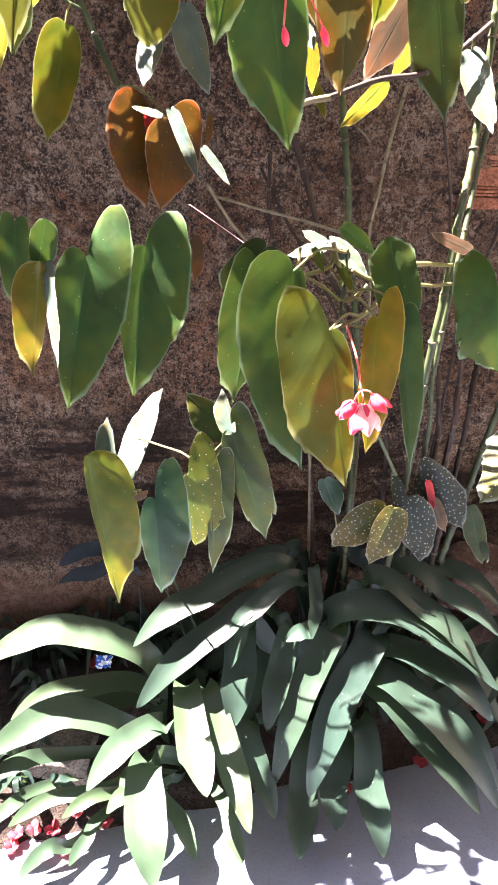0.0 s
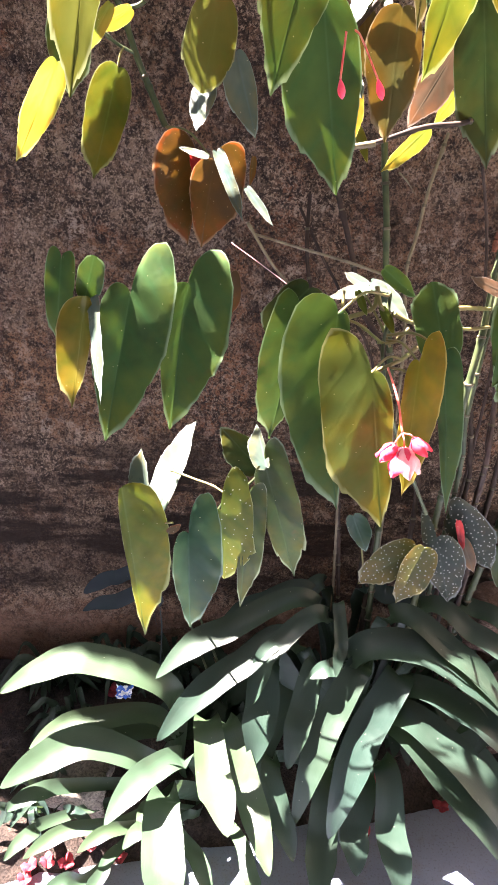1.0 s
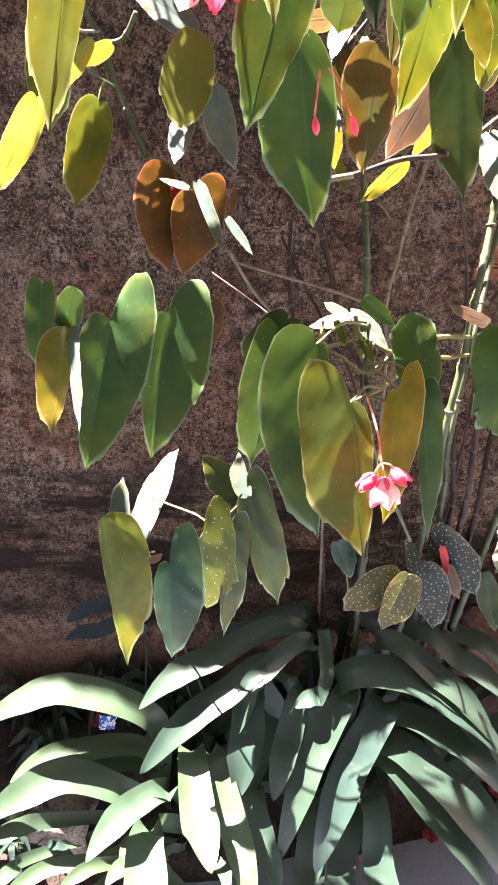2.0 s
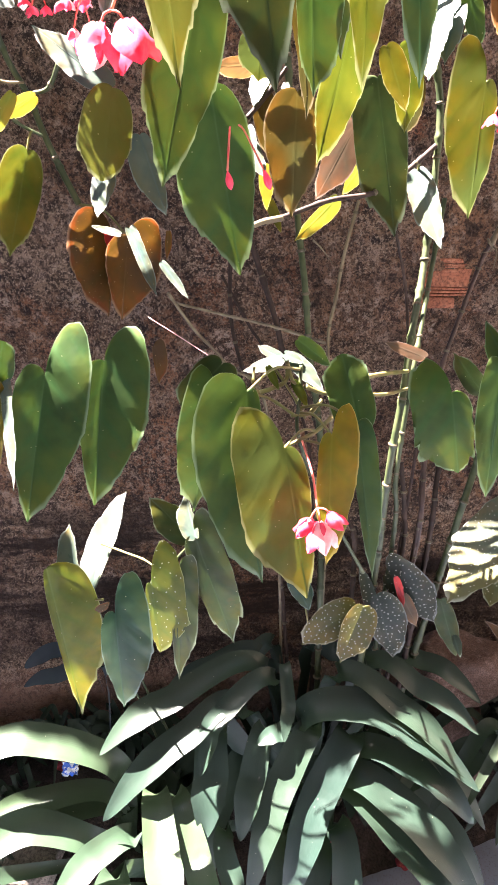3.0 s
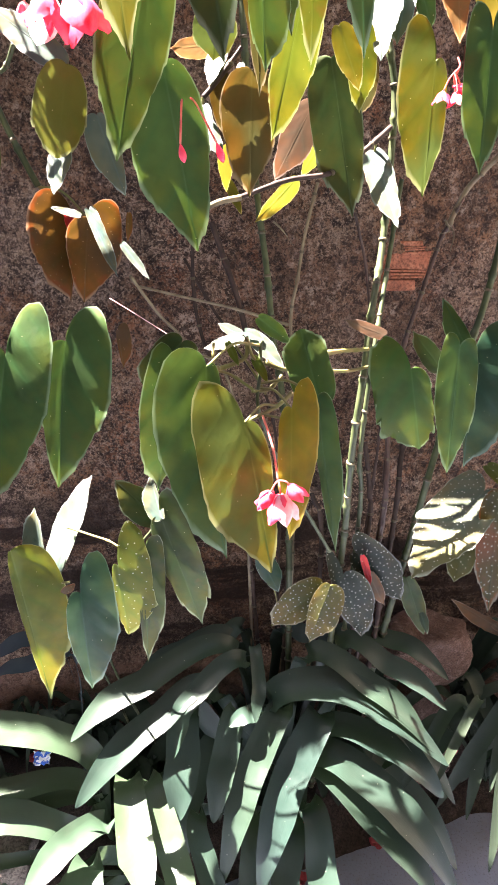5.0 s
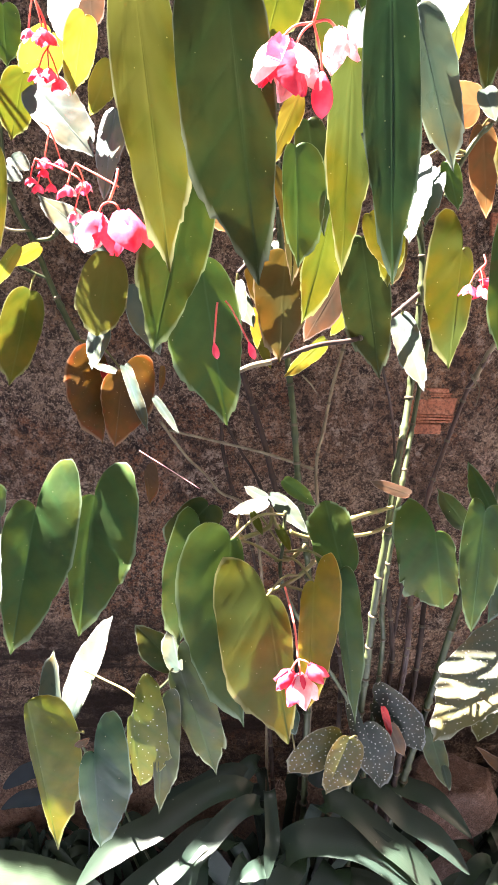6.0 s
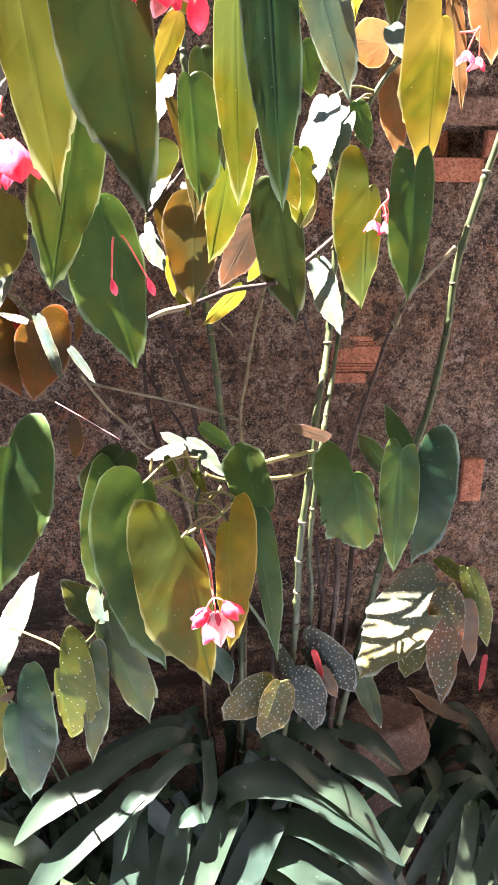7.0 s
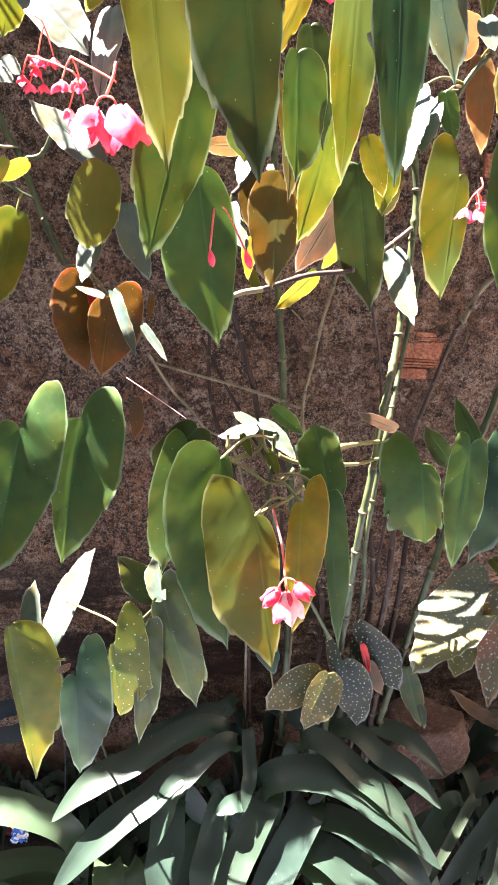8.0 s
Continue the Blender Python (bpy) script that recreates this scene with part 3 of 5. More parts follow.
def blossom(plant, at, top, size, count, pale=0.35):
    """A hanging cluster: pink stalk, forked pedicels and cupped petals."""
    at, top = Vector(at), Vector(top)
    bm = bmesh.new()
    mid = (at + top) / 2 + Vector((0.004, -0.004, 0.006))
    tube(bm, spline([top, mid, at + Vector((0, 0, size * 0.5))], 6), 0.0013, 6)
    heads = []
    for i in range(count):
        a = i * 2.4 + dice.random()
        e = at + Vector((math.cos(a) * size * 0.40, math.sin(a) * size * 0.35, -size * 0.8 * dice.random()))
        heads.append(e)
        tube(bm, spline([at + Vector((0, 0, size * 0.5)), (at + e) / 2 + Vector((0, 0, size * 0.35)), e], 4), 0.0010, 5)
    cluster = part("flower_head", bm, STALKPINK, plant, "hanging cluster of pink begonia flowers")
    for e in heads:
        for j in range(4):
            a = j * math.pi / 2 + dice.random()
            petal(cluster, e, (math.cos(a) * 0.55, math.sin(a) * 0.55, -0.85), (math.cos(a), math.sin(a) - 0.4, 0.6), size * dice.uniform(0.5, 0.75), ROSYWHITE if dice.random() < pale else PINK)
    return cluster


def open_flowers(plant, top, fork, heads):
    """A flower head: one stout stalk, forked, each fork with an open flower of broad outer and narrow inner petals.
    heads: place, way it hangs, length, how many petals, share of pale ones."""
    bm = bmesh.new()
    top, fork = Vector(top), Vector(fork)
    tube(bm, spline([top, top.lerp(fork, 0.5) + Vector((0.003, -0.003, 0.002)), fork], 6), 0.0017, 7)
    for at, way, size, count, pale in heads:
        at = Vector(at)
        tube(bm, spline([fork, fork.lerp(at, 0.6) + Vector((0, -0.002, 0.004)), at], 5), 0.0013, 6)
    cluster = part("flower_head", bm, STALKPINK, plant, "hanging cluster of pink begonia flowers")
    for at, way, size, count, pale in heads:
        at, way = Vector(at), Vector(way).normalized()
        side = way.cross(Vector((0, 1, 0.2))).normalized()
        front = side.cross(way)
        for j in range(count):
            a = j * 2 * math.pi / count + dice.uniform(-0.3, 0.3)
            out = side * math.cos(a) + front * math.sin(a)
            wide = 0.34 if j % 2 == 0 else 0.16
            petal(cluster, at + out * size * 0.05, way + out * wide, out - way * 0.3, size * (dice.uniform(0.85, 1.05) if j % 2 == 0 else dice.uniform(0.6, 0.8)), ROSYWHITE if dice.random() < pale else PINK, 0.36 if j % 2 == 0 else 0.22)
    return cluster


# ---- wall, ground ----
HOLE = (0.585, 0.70, 1.70, 1.76)


def wall_face(x, z):
    """Depth of the wall's rough face."""
    y = 1.34
    y -= 0.05 * min(1, max(0, (0.90 - z) / 0.40))
    y -= 0.03 * min(1, max(0, (0.385 - z) / 0.03))
    if HOLE[0] < x < HOLE[1] and HOLE[2] < z < HOLE[3]:
        y += 0.03
    p = Vector((x, 0, z))
    y += 0.010 * noise.fractal(p * 4.0, 1.0, 2.0, 4) + 0.007 * noise.fractal(p * 18, 1.0, 2.0, 4) + 0.006 * noise.noise(p * 70)
    return y


def wall():
    xs = np.arange(-1.6, 2.0, 0.009)
    zs = np.arange(-0.1, 2.15, 0.009)
    verts, faces = [], []
    for z in zs:
        for x in xs:
            verts.append((x, wall_face(x, z), z))
    w = len(xs)
    for j in range(len(zs) - 1):
        for i in range(w - 1):
            q = j * w + i
            faces.append((q, q + 1, q + w + 1, q + w))
    # closed back, top and sides
    n0 = len(verts)
    back = [(xs[0], 1.65, zs[0]), (xs[-1], 1.65, zs[0]), (xs[-1], 1.65, zs[-1]), (xs[0], 1.65, zs[-1])]
    verts += back
    faces.append((n0 + 1, n0, n0 + 3, n0 + 2))
    h = len(zs)
    faces.append(tuple((h - 1) * w + i for i in range(w)) + (n0 + 2, n0 + 3))
    faces.append(tuple(j * w for j in range(h)) + (n0 + 3, n0))
    faces.append(tuple(j * w + w - 1 for j in range(h))[::-1] + (n0 + 1, n0 + 2))
    mesh = bpy.data.meshes.new("wall_north")
    mesh.from_pydata(verts, [], faces)
    for f in mesh.polygons:
        f.use_smooth = len(f.vertices) == 4 and f.index < (h - 1) * (w - 1)
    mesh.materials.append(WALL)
    return tagged(new("wall_north", mesh), "weathered brown earth-plastered garden wall with lichen", "wall", kind="structure")


old_wall = wall()


def sheet(name, x0, x1, y0, y1, step, height, material, label, category):
    xs, ys = np.arange(x0, x1 + step / 2, step), np.arange(y0, y1 + step / 2, step)
    verts = [(x, y, height(x, y)) for y in ys for x in xs]
    w = len(xs)
    faces = [(j * w + i, j * w + i + 1, (j + 1) * w + i + 1, (j + 1) * w + i) for j in range(len(ys) - 1) for i in range(w - 1)]
    mesh = bpy.data.meshes.new(name)
    mesh.from_pydata(verts, [], faces)
    for f in mesh.polygons:
        f.use_smooth = True
    mesh.materials.append(material)
    return tagged(new(name, mesh), label, category, kind="structure")


bm = bmesh.new()
bmesh.ops.create_grid(bm, x_segments=4, y_segments=4, size=300)
solid("ground", bm, PAVING, (0, 0, 0), "pale grey concrete paving in sun and shade", "ground", kind="structure")


def bed_height(x, y):
    edge = 0.90 + 0.14 * max(-1, min(1, x * 1.4)) + 0.03 * noise.noise(Vector((x * 5, 0, 3)))
    rise = max(0, min(1, (y - edge) / 0.04))
    slope = max(0, min(1, (y - edge) / 0.30))
    return -0.02 + 0.03 * rise + 0.17 * slope + 0.03 * rise * noise.fractal(Vector((x * 9, y * 9, 0)), 1.0, 2.0, 4)


sheet("planting_bed", -1.8, 2.2, 0.66, 1.36, 0.014, bed_height, SOIL, "dark soil bed at the foot of the wall", "soil")


def box(bm, at, dims, bevel=0.004, segments=2):
    made = bmesh.ops.create_cube(bm, size=1.0)["verts"]
    bmesh.ops.scale(bm, vec=dims, verts=made)
    bmesh.ops.translate(bm, vec=at, verts=made)
    edges = list({e for v in made for e in v.link_edges})
    bmesh.ops.bevel(bm, geom=edges, offset=bevel, segments=segments, affect="EDGES", profile=0.6)


def wall_brick(wall_ob, x, z, wide, high, grooves, material, proud=0.011):
    """A clay block showing through the fallen plaster, with combed grooves."""
    y = wall_face(x, z) - proud
    bm = bmesh.new()
    cuts = (0.0, 0.24, 0.30, 0.36, 0.42, 0.78, 0.83, 0.88, 1.0) if grooves else (0.0, 1.0)
    for i, (c0, c1) in enumerate(zip(cuts, cuts[1:])):
        h = high * (c1 - c0)
        less = wide * (0.30 * (c0 > 0.5) * (c1 - 0.5) + 0.22 * (c0 < 0.2)) if grooves else 0.0
        box(bm, (x - less / 2, y + 0.03 + (0.0015 if i % 2 else 0), z - high / 2 + high * (c0 + c1) / 2), (wide - less, 0.06, h - 0.0009), min(0.004, h * 0.25))
    for v in bm.verts:
        v.co += Vector((1, 0.3, 0.6)) * 0.006 * noise.noise(v.co * 30)
    return part("brick", bm, material, wall_ob)


def rock(name, at, dims, material, label, seed):
    bm = bmesh.new()
    bmesh.ops.create_icosphere(bm, subdivisions=4, radius=1)
    for v in bm.verts:
        p = v.co.copy()
        # broken facets
        q = Vector(tuple(max(-0.72, min(0.72, c)) for c in p)) * 1.25
        k = 1 + 0.22 * noise.noise(p * 1.3 + Vector((seed, 0, 0))) + 0.06 * noise.noise(p * 5 + Vector((seed, 3, 0))) + 0.035 * noise.noise(p * 12)
        v.co = Vector((q.x * dims[0], q.y * dims[1], q.z * dims[2])) * k * 0.5
    bm.transform(Matrix.Translation(at))
    return solid(name, bm, material, at, label, "stone")


def fallen(at, size, seed):
    """A dropped flower lying on the soil."""
    d = random.Random(seed)
    fl = thing("fallen_flower", at, "faded red begonia flower dropped on the soil", "flower", "fallen flowers")
    for j in range(5):
        a = j * 1.26 + d.random()
        petal(fl, Vector(at) + Vector((0, 0, 0.004)), (math.cos(a), math.sin(a), d.uniform(0.1, 0.9)), (0, 0, 1), size * d.uniform(0.7, 1.0), FADED, 0.48)
    return fl


def tuft(name, at, count, length, wide, material, label, seed, lean=(0, -0.2)):
    """A tuft of narrow arching leaves."""
    d = random.Random(seed)
    t = thing(name, at, label, "plant", "small tufts")
    for _ in range(count):
        a, le = d.uniform(0, 6.28), length * d.uniform(0.6, 1.2)
        out = Vector((math.cos(a) + lean[0], math.sin(a) * 0.6 + lean[1], 0)) * le * 0.5
        b = Vector(at) + Vector((d.uniform(-0.03, 0.03), d.uniform(-0.02, 0.02), 0.0))
        strap(t, b, b + out * 0.5 + Vector((0, 0, le * d.uniform(0.4, 0.6))), b + out * 1.2 + Vector((0, 0, le * d.uniform(0.0, 0.35))), wide * d.uniform(0.7, 1.2), material)
    return t


# ---- plants ----
begonia = thing("begonia", (0.30, 1.11, 0.10), "tall cane begonia with hanging wing-shaped leaves and pink flowers", "plant")
cane(begonia, [(0.376, 1.240, 1.787), (0.393, 1.220, 1.694), (0.406, 1.210, 1.605), (0.393, 1.170, 1.405), (0.363, 1.100, 1.284), (0.350, 1.070, 1.193), (0.337, 1.060, 1.069), (0.338, 1.080, 0.917), (0.337, 1.090, 0.800), (0.300, 1.100, 0.100)], 0.0074, CANE)
cane(begonia, [(0.432, 1.220, 1.493), (0.412, 1.190, 1.363), (0.385, 1.130, 1.256), (0.367, 1.100, 1.140), (0.362, 1.100, 1.003), (0.371, 1.110, 0.832), (0.330, 1.110, 0.100)], 0.0054, CANE)
cane(begonia, [(0.144, 1.300, 1.983), (0.154, 1.270, 1.777), (0.167, 1.240, 1.572), (0.179, 1.230, 1.451), (0.193, 1.220, 1.346), (0.205, 1.210, 1.223), (0.234, 1.160, 0.936), (0.240, 1.100, 0.100)], 0.0072, CANE)
cane(begonia, [(0.286, 1.240, 1.488), (0.264, 1.230, 1.399), (0.251, 1.220, 1.320), (0.239, 1.210, 1.239), (0.247, 1.170, 1.023), (0.240, 1.120, 0.100)], 0.0040, CANEBROWN)
cane(begonia, [(0.096, 1.270, 1.420), (0.114, 1.270, 1.365), (0.144, 1.260, 1.272), (0.166, 1.250, 1.185), (0.241, 1.200, 0.959), (0.220, 1.120, 0.100)], 0.0068, CANEDARK)
cane(begonia, [(0.059, 1.290, 1.378), (0.058, 1.280, 1.291), (0.071, 1.270, 1.204), (0.138, 1.220, 0.953), (0.200, 1.120, 0.100)], 0.0046, CANEDARK)
cane(begonia, [(0.042, 1.290, 1.353), (0.094, 1.280, 1.257), (0.137, 1.270, 1.180), (0.220, 1.220, 0.950), (0.200, 1.130, 0.100)], 0.0036, CANEDARK)
cane(begonia, [(-0.056, 1.220, 1.335), (-0.010, 1.230, 1.262), (0.047, 1.240, 1.191), (0.138, 1.220, 1.029), (0.170, 1.130, 0.100)], 0.0036, CANEBROWN)
cane(begonia, [(-0.042, 1.240, 1.311), (0.045, 1.250, 1.286), (0.142, 1.250, 1.261), (0.239, 1.240, 1.231)], 0.0030, CANEBROWN)
# upper part of the red-brown cane below, in tan to carry the sun on it
cane(begonia, [(0.629, 1.220, 1.559), (0.597, 1.240, 1.514), (0.568, 1.260, 1.471), (0.544, 1.268, 1.407)], 0.0054, CANEBROWN)
cane(begonia, [(0.568, 1.260, 1.471), (0.544, 1.268, 1.407), (0.533, 1.270, 1.381), (0.502, 1.260, 1.276), (0.465, 1.220, 1.187), (0.442, 1.180, 1.085), (0.426, 1.140, 0.956), (0.423, 1.120, 0.823), (0.360, 1.120, 0.100)], 0.0052, CANERED)
cane(begonia, [(0.717, 1.200, 1.882), (0.679, 1.200, 1.754), (0.641, 1.200, 1.601), (0.626, 1.200, 1.517), (0.623, 1.200, 1.412), (0.608, 1.200, 1.277), (0.578, 1.180, 1.180), (0.521, 1.130, 0.997), (0.380, 1.120, 0.100)], 0.0078, CANE)
cane(begonia, [(0.364, 1.270, 1.433), (0.396, 1.280, 1.323), (0.410, 1.250, 1.179), (0.420, 1.180, 1.013), (0.340, 1.130, 0.100)], 0.0036, CANERED)
cane(begonia, [(0.089, 1.100, 1.462), (0.143, 1.110, 1.476), (0.217, 1.130, 1.498), (0.293, 1.150, 1.508), (0.354, 1.180, 1.542), (0.400, 1.200, 1.576)], 0.0046, CANEDARK)
# sunlit left end of the dark branch, painted on as a tan sleeve
cane(begonia, [(0.082, 1.090, 1.460), (0.107, 1.100, 1.469), (0.140, 1.110, 1.474)], 0.0052, CANEBROWN)
cane(begonia, [(0.493, 1.200, 1.088), (0.463, 1.160, 0.983), (0.446, 1.120, 0.808), (0.400, 1.120, 0.100)], 0.0064, CANEDARK)
cane(begonia, [(0.419, 1.160, 1.093), (0.429, 1.140, 0.981), (0.418, 1.120, 0.803), (0.370, 1.130, 0.100)], 0.0056, CANERED)
cane(begonia, [(0.381, 1.140, 1.020), (0.395, 1.130, 0.912), (0.394, 1.120, 0.797), (0.350, 1.130, 0.100)], 0.0058, CANEDARK)
cane(begonia, [(0.280, 1.140, 0.911), (0.300, 1.120, 0.788), (0.290, 1.130, 0.100)], 0.0060, CANEDARK)
cane(begonia, [(-0.313, 1.270, 1.856), (-0.309, 1.260, 1.764), (-0.294, 1.250, 1.707), (-0.266, 1.240, 1.654), (-0.242, 1.230, 1.588), (-0.220, 1.220, 1.538), (-0.198, 1.220, 1.487)], 0.0058, CANE)
cane(begonia, [(-0.264, 1.240, 1.654), (-0.227, 1.220, 1.661), (-0.202, 1.200, 1.693)], 0.0040, CANE)
cane(begonia, [(-0.241, 1.230, 1.590), (-0.275, 1.220, 1.607), (-0.303, 1.200, 1.633)], 0.0030, CANE)
cane(begonia, [(-0.268, 1.240, 1.670), (-0.307, 1.230, 1.673), (-0.354, 1.220, 1.704)], 0.0030, CANEBROWN)
cane(begonia, [(0.524, 1.200, 1.934), (0.508, 1.200, 1.866), (0.474, 1.210, 1.825), (0.448, 1.210, 1.780), (0.432, 1.210, 1.734)], 0.0046, CANE)
cane(begonia, [(0.144, 1.120, 1.681), (0.111, 1.120, 1.642), (0.085, 1.110, 1.615)], 0.0040, CANEDARK)
cane(begonia, [(0.354, 1.070, 1.230), (0.291, 1.000, 1.250), (0.243, 0.950, 1.261)], 0.0042, PETIOLE)
cane(begonia, [(0.359, 1.070, 1.199), (0.300, 1.000, 1.216), (0.246, 0.950, 1.236)], 0.0034, PETIOLE)
cane(begonia, [(0.234, 0.950, 1.236), (0.191, 0.930, 1.246), (0.161, 0.920, 1.261)], 0.0036, PETIOLE)
cane(begonia, [(0.163, 0.930, 1.254), (0.143, 0.920, 1.269), (0.133, 0.920, 1.300)], 0.0032, PETIOLE)
cane(begonia, [(0.134, 0.920, 1.296), (0.131, 0.920, 1.269), (0.098, 0.910, 1.258), (0.084, 0.900, 1.260)], 0.0040, PETIOLE)
cane(begonia, [(0.086, 0.900, 1.258), (0.084, 0.900, 1.278), (0.086, 0.910, 1.295)], 0.0022, PETIOLE)
cane(begonia, [(0.139, 0.900, 1.224), (0.165, 0.910, 1.222), (0.186, 0.920, 1.240)], 0.0030, PETIOLE)
cane(begonia, [(0.129, 0.875, 1.187), (0.152, 0.880, 1.195), (0.178, 0.900, 1.200), (0.201, 0.920, 1.211)], 0.0036, PETIOLE)
cane(begonia, [(0.147, 0.880, 1.195), (0.173, 0.870, 1.194), (0.191, 0.870, 1.184)], 0.0024, PETIOLE)
cane(begonia, [(0.155, 0.930, 1.290), (0.153, 0.920, 1.244), (0.151, 0.900, 1.188), (0.206, 0.980, 1.035), (0.302, 1.050, 0.832)], 0.0034, CANE)
cane(begonia, [(0.117, 0.920, 1.288), (0.145, 0.920, 1.244), (0.162, 0.920, 1.211)], 0.0022, PETIOLE)
cane(begonia, [(0.084, 0.900, 1.258), (0.109, 0.900, 1.250), (0.143, 0.900, 1.225)], 0.0024, PETIOLE)
leaf(begonia, (-0.234, 1.000, 1.255), (-0.277, 0.935, 1.031), 0.044, 0.069, 0.017, 0.094, GREEN, holes=1, belly=0.22, fold=15)
leaf(begonia, (-0.146, 1.030, 1.269), (-0.177, 0.970, 1.036), 0.036, 0.074, 0.002, 0.060, GREEN, belly=0.25, fold=11)
leaf(begonia, (-0.291, 0.954, 1.266), (-0.327, 0.941, 1.082), 0.037, 0.015, 0.000, 0.000, GOLD, belly=0.35, turn=10)
leaf(begonia, (-0.295, 0.965, 1.260), (-0.274, 0.955, 1.324), 0.021, 0.018, 0.003, 0.003, GREEN, belly=0.45, blunt=1.0)
# sunlit fold of the gold leaf, added as a strip with light in its colour
leaf(begonia, (-0.291, 0.972, 1.265), (-0.260, 0.847, 1.140), 0.005, 0.017, 0.000, 0.034, SUNLIT, belly=0.2, up=True)
leaf(begonia, (-0.345, 1.034, 1.302), (-0.366, 1.026, 1.169), 0.023, 0.023, 0.019, 0.014, GREEN)
leaf(begonia, (-0.145, 1.205, 1.433), (-0.160, 1.200, 1.294), 0.073, 0.006, 0.051, 0.000, RUST, stalk=(-0.198, 1.220, 1.487), ragged=0.03, belly=0.2)
leaf(begonia, (-0.114, 1.182, 1.438), (-0.137, 1.184, 1.294), 0.034, 0.059, 0.004, 0.035, RUST, stalk=(-0.198, 1.220, 1.487), belly=0.25, turn=8)
leaf(begonia, (-0.122, 1.150, 1.446), (-0.170, 1.157, 1.460), 0.007, 0.007, 0.002, 0.002, SUNLIT, up=True)
# sunlit band on the rust leaf, laid over it as a light-coloured strip
leaf(begonia, (-0.107, 1.155, 1.454), (-0.062, 1.081, 1.358), 0.009, 0.013, 0.005, 0.005, SUNLIT, up=True)
leaf(begonia, (-0.057, 1.150, 1.400), (-0.013, 1.110, 1.348), 0.007, 0.008, 0.003, 0.003, SUNLIT, up=True)
leaf(begonia, (-0.148, 1.188, 1.449), (-0.138, 1.187, 1.396), 0.009, 0.011, 0.002, 0.002, RED)
leaf(begonia, (-0.048, 1.200, 1.444), (-0.053, 1.200, 1.395), 0.004, 0.008, 0.002, 0.002, RUST)
leaf(begonia, (-0.089, 1.240, 1.229), (-0.084, 1.240, 1.152), 0.005, 0.024, 0.002, 0.013, RUST)
leaf(begonia, (-0.272, 1.215, 1.570), (-0.324, 1.211, 1.400), 0.040, 0.033, 0.007, 0.004, OLIVE, stalk=(-0.262, 1.224, 1.601), belly=0.42)
leaf(begonia, (-0.093, 0.995, 1.647), (-0.116, 0.990, 1.535), 0.038, 0.032, 0.004, 0.001, OLIVEBROWN, belly=0.5, blunt=0.5)
leaf(begonia, (-0.122, 1.020, 1.549), (-0.127, 0.976, 1.492), 0.013, 0.027, 0.002, 0.002, SUNLIT, up=True)
leaf(begonia, (-0.077, 1.130, 1.592), (-0.044, 1.140, 1.475), 0.030, 0.018, 0.005, 0.003, SUNLIT, belly=0.35)
leaf(begonia, (-0.100, 1.020, 1.650), (-0.204, 1.057, 1.729), 0.020, 0.024, 0.003, 0.003, SUNLIT, up=True)
leaf(begonia, (-0.239, 0.993, 1.784), (-0.295, 0.987, 1.525), 0.043, 0.027, 0.007, 0.003, OLIVEBROWN, belly=0.4)
leaf(begonia, (-0.245, 1.050, 1.757), (-0.216, 1.040, 1.742), 0.010, 0.012, 0.003, 0.001, SUNLIT, up=True)
leaf(begonia, (-0.263, 1.143, 1.650), (-0.314, 1.136, 1.578), 0.010, 0.013, 0.002, 0.002, YELLOW)
leaf(begonia, (-0.316, 1.014, 1.568), (-0.386, 1.006, 1.441), 0.020, 0.023, 0.004, 0.004, YELLOW)
leaf(begonia, (-0.299, 1.044, 1.632), (-0.307, 1.036, 1.526), 0.032, 0.029, 0.004, 0.004, DARKGREEN)
leaf(begonia, (-0.239, 1.180, 1.648), (-0.297, 1.160, 1.615), 0.012, 0.014, 0.002, 0.002, YELLOW)
leaf(begonia, (-0.192, 1.050, 1.862), (-0.107, 0.990, 1.773), 0.031, 0.036, 0.006, 0.005, SUNLIT, up=True)
leaf(begonia, (-0.080, 1.020, 1.830), (-0.092, 0.944, 1.721), 0.021, 0.022, 0.006, 0.003, SUNLIT, up=True)
leaf(begonia, (-0.108, 0.993, 1.929), (-0.128, 0.987, 1.842), 0.021, 0.020, 0.006, 0.004, YELLOW)
leaf(begonia, (-0.083, 1.014, 1.884), (-0.111, 1.006, 1.821), 0.016, 0.019, 0.003, 0.003, YELLOW)
leaf(begonia, (-0.204, 1.047, 1.875), (-0.227, 1.043, 1.792), 0.026, 0.023, 0.006, 0.004, LIME)
leaf(begonia, (-0.170, 1.074, 1.927), (-0.212, 1.067, 1.858), 0.026, 0.029, 0.006, 0.005, YELLOW)
leaf(begonia, (-0.247, 1.100, 1.775), (-0.219, 1.090, 1.759), 0.013, 0.015, 0.003, 0.002, SUNLIT, up=True)
leaf(begonia, (-0.242, 1.114, 1.968), (-0.242, 1.107, 1.892), 0.025, 0.023, 0.006, 0.005, GREEN)
leaf(begonia, (-0.137, 1.050, 1.985), (-0.141, 1.001, 1.906), 0.026, 0.026, 0.006, 0.004, SUNLIT, up=True)
leaf(begonia, (-0.120, 1.100, 2.013), (-0.118, 1.100, 1.934), 0.023, 0.021, 0.005, 0.005, ROSE)
leaf(begonia, (0.063, 0.790, 1.940), (0.103, 0.778, 1.630), 0.062, 0.036, 0.008, 0.005, DARKGREEN, belly=0.42)
leaf(begonia, (-0.030, 0.847, 1.944), (0.005, 0.834, 1.637), 0.035, 0.043, 0.006, 0.005, OLIVEBROWN, belly=0.42)
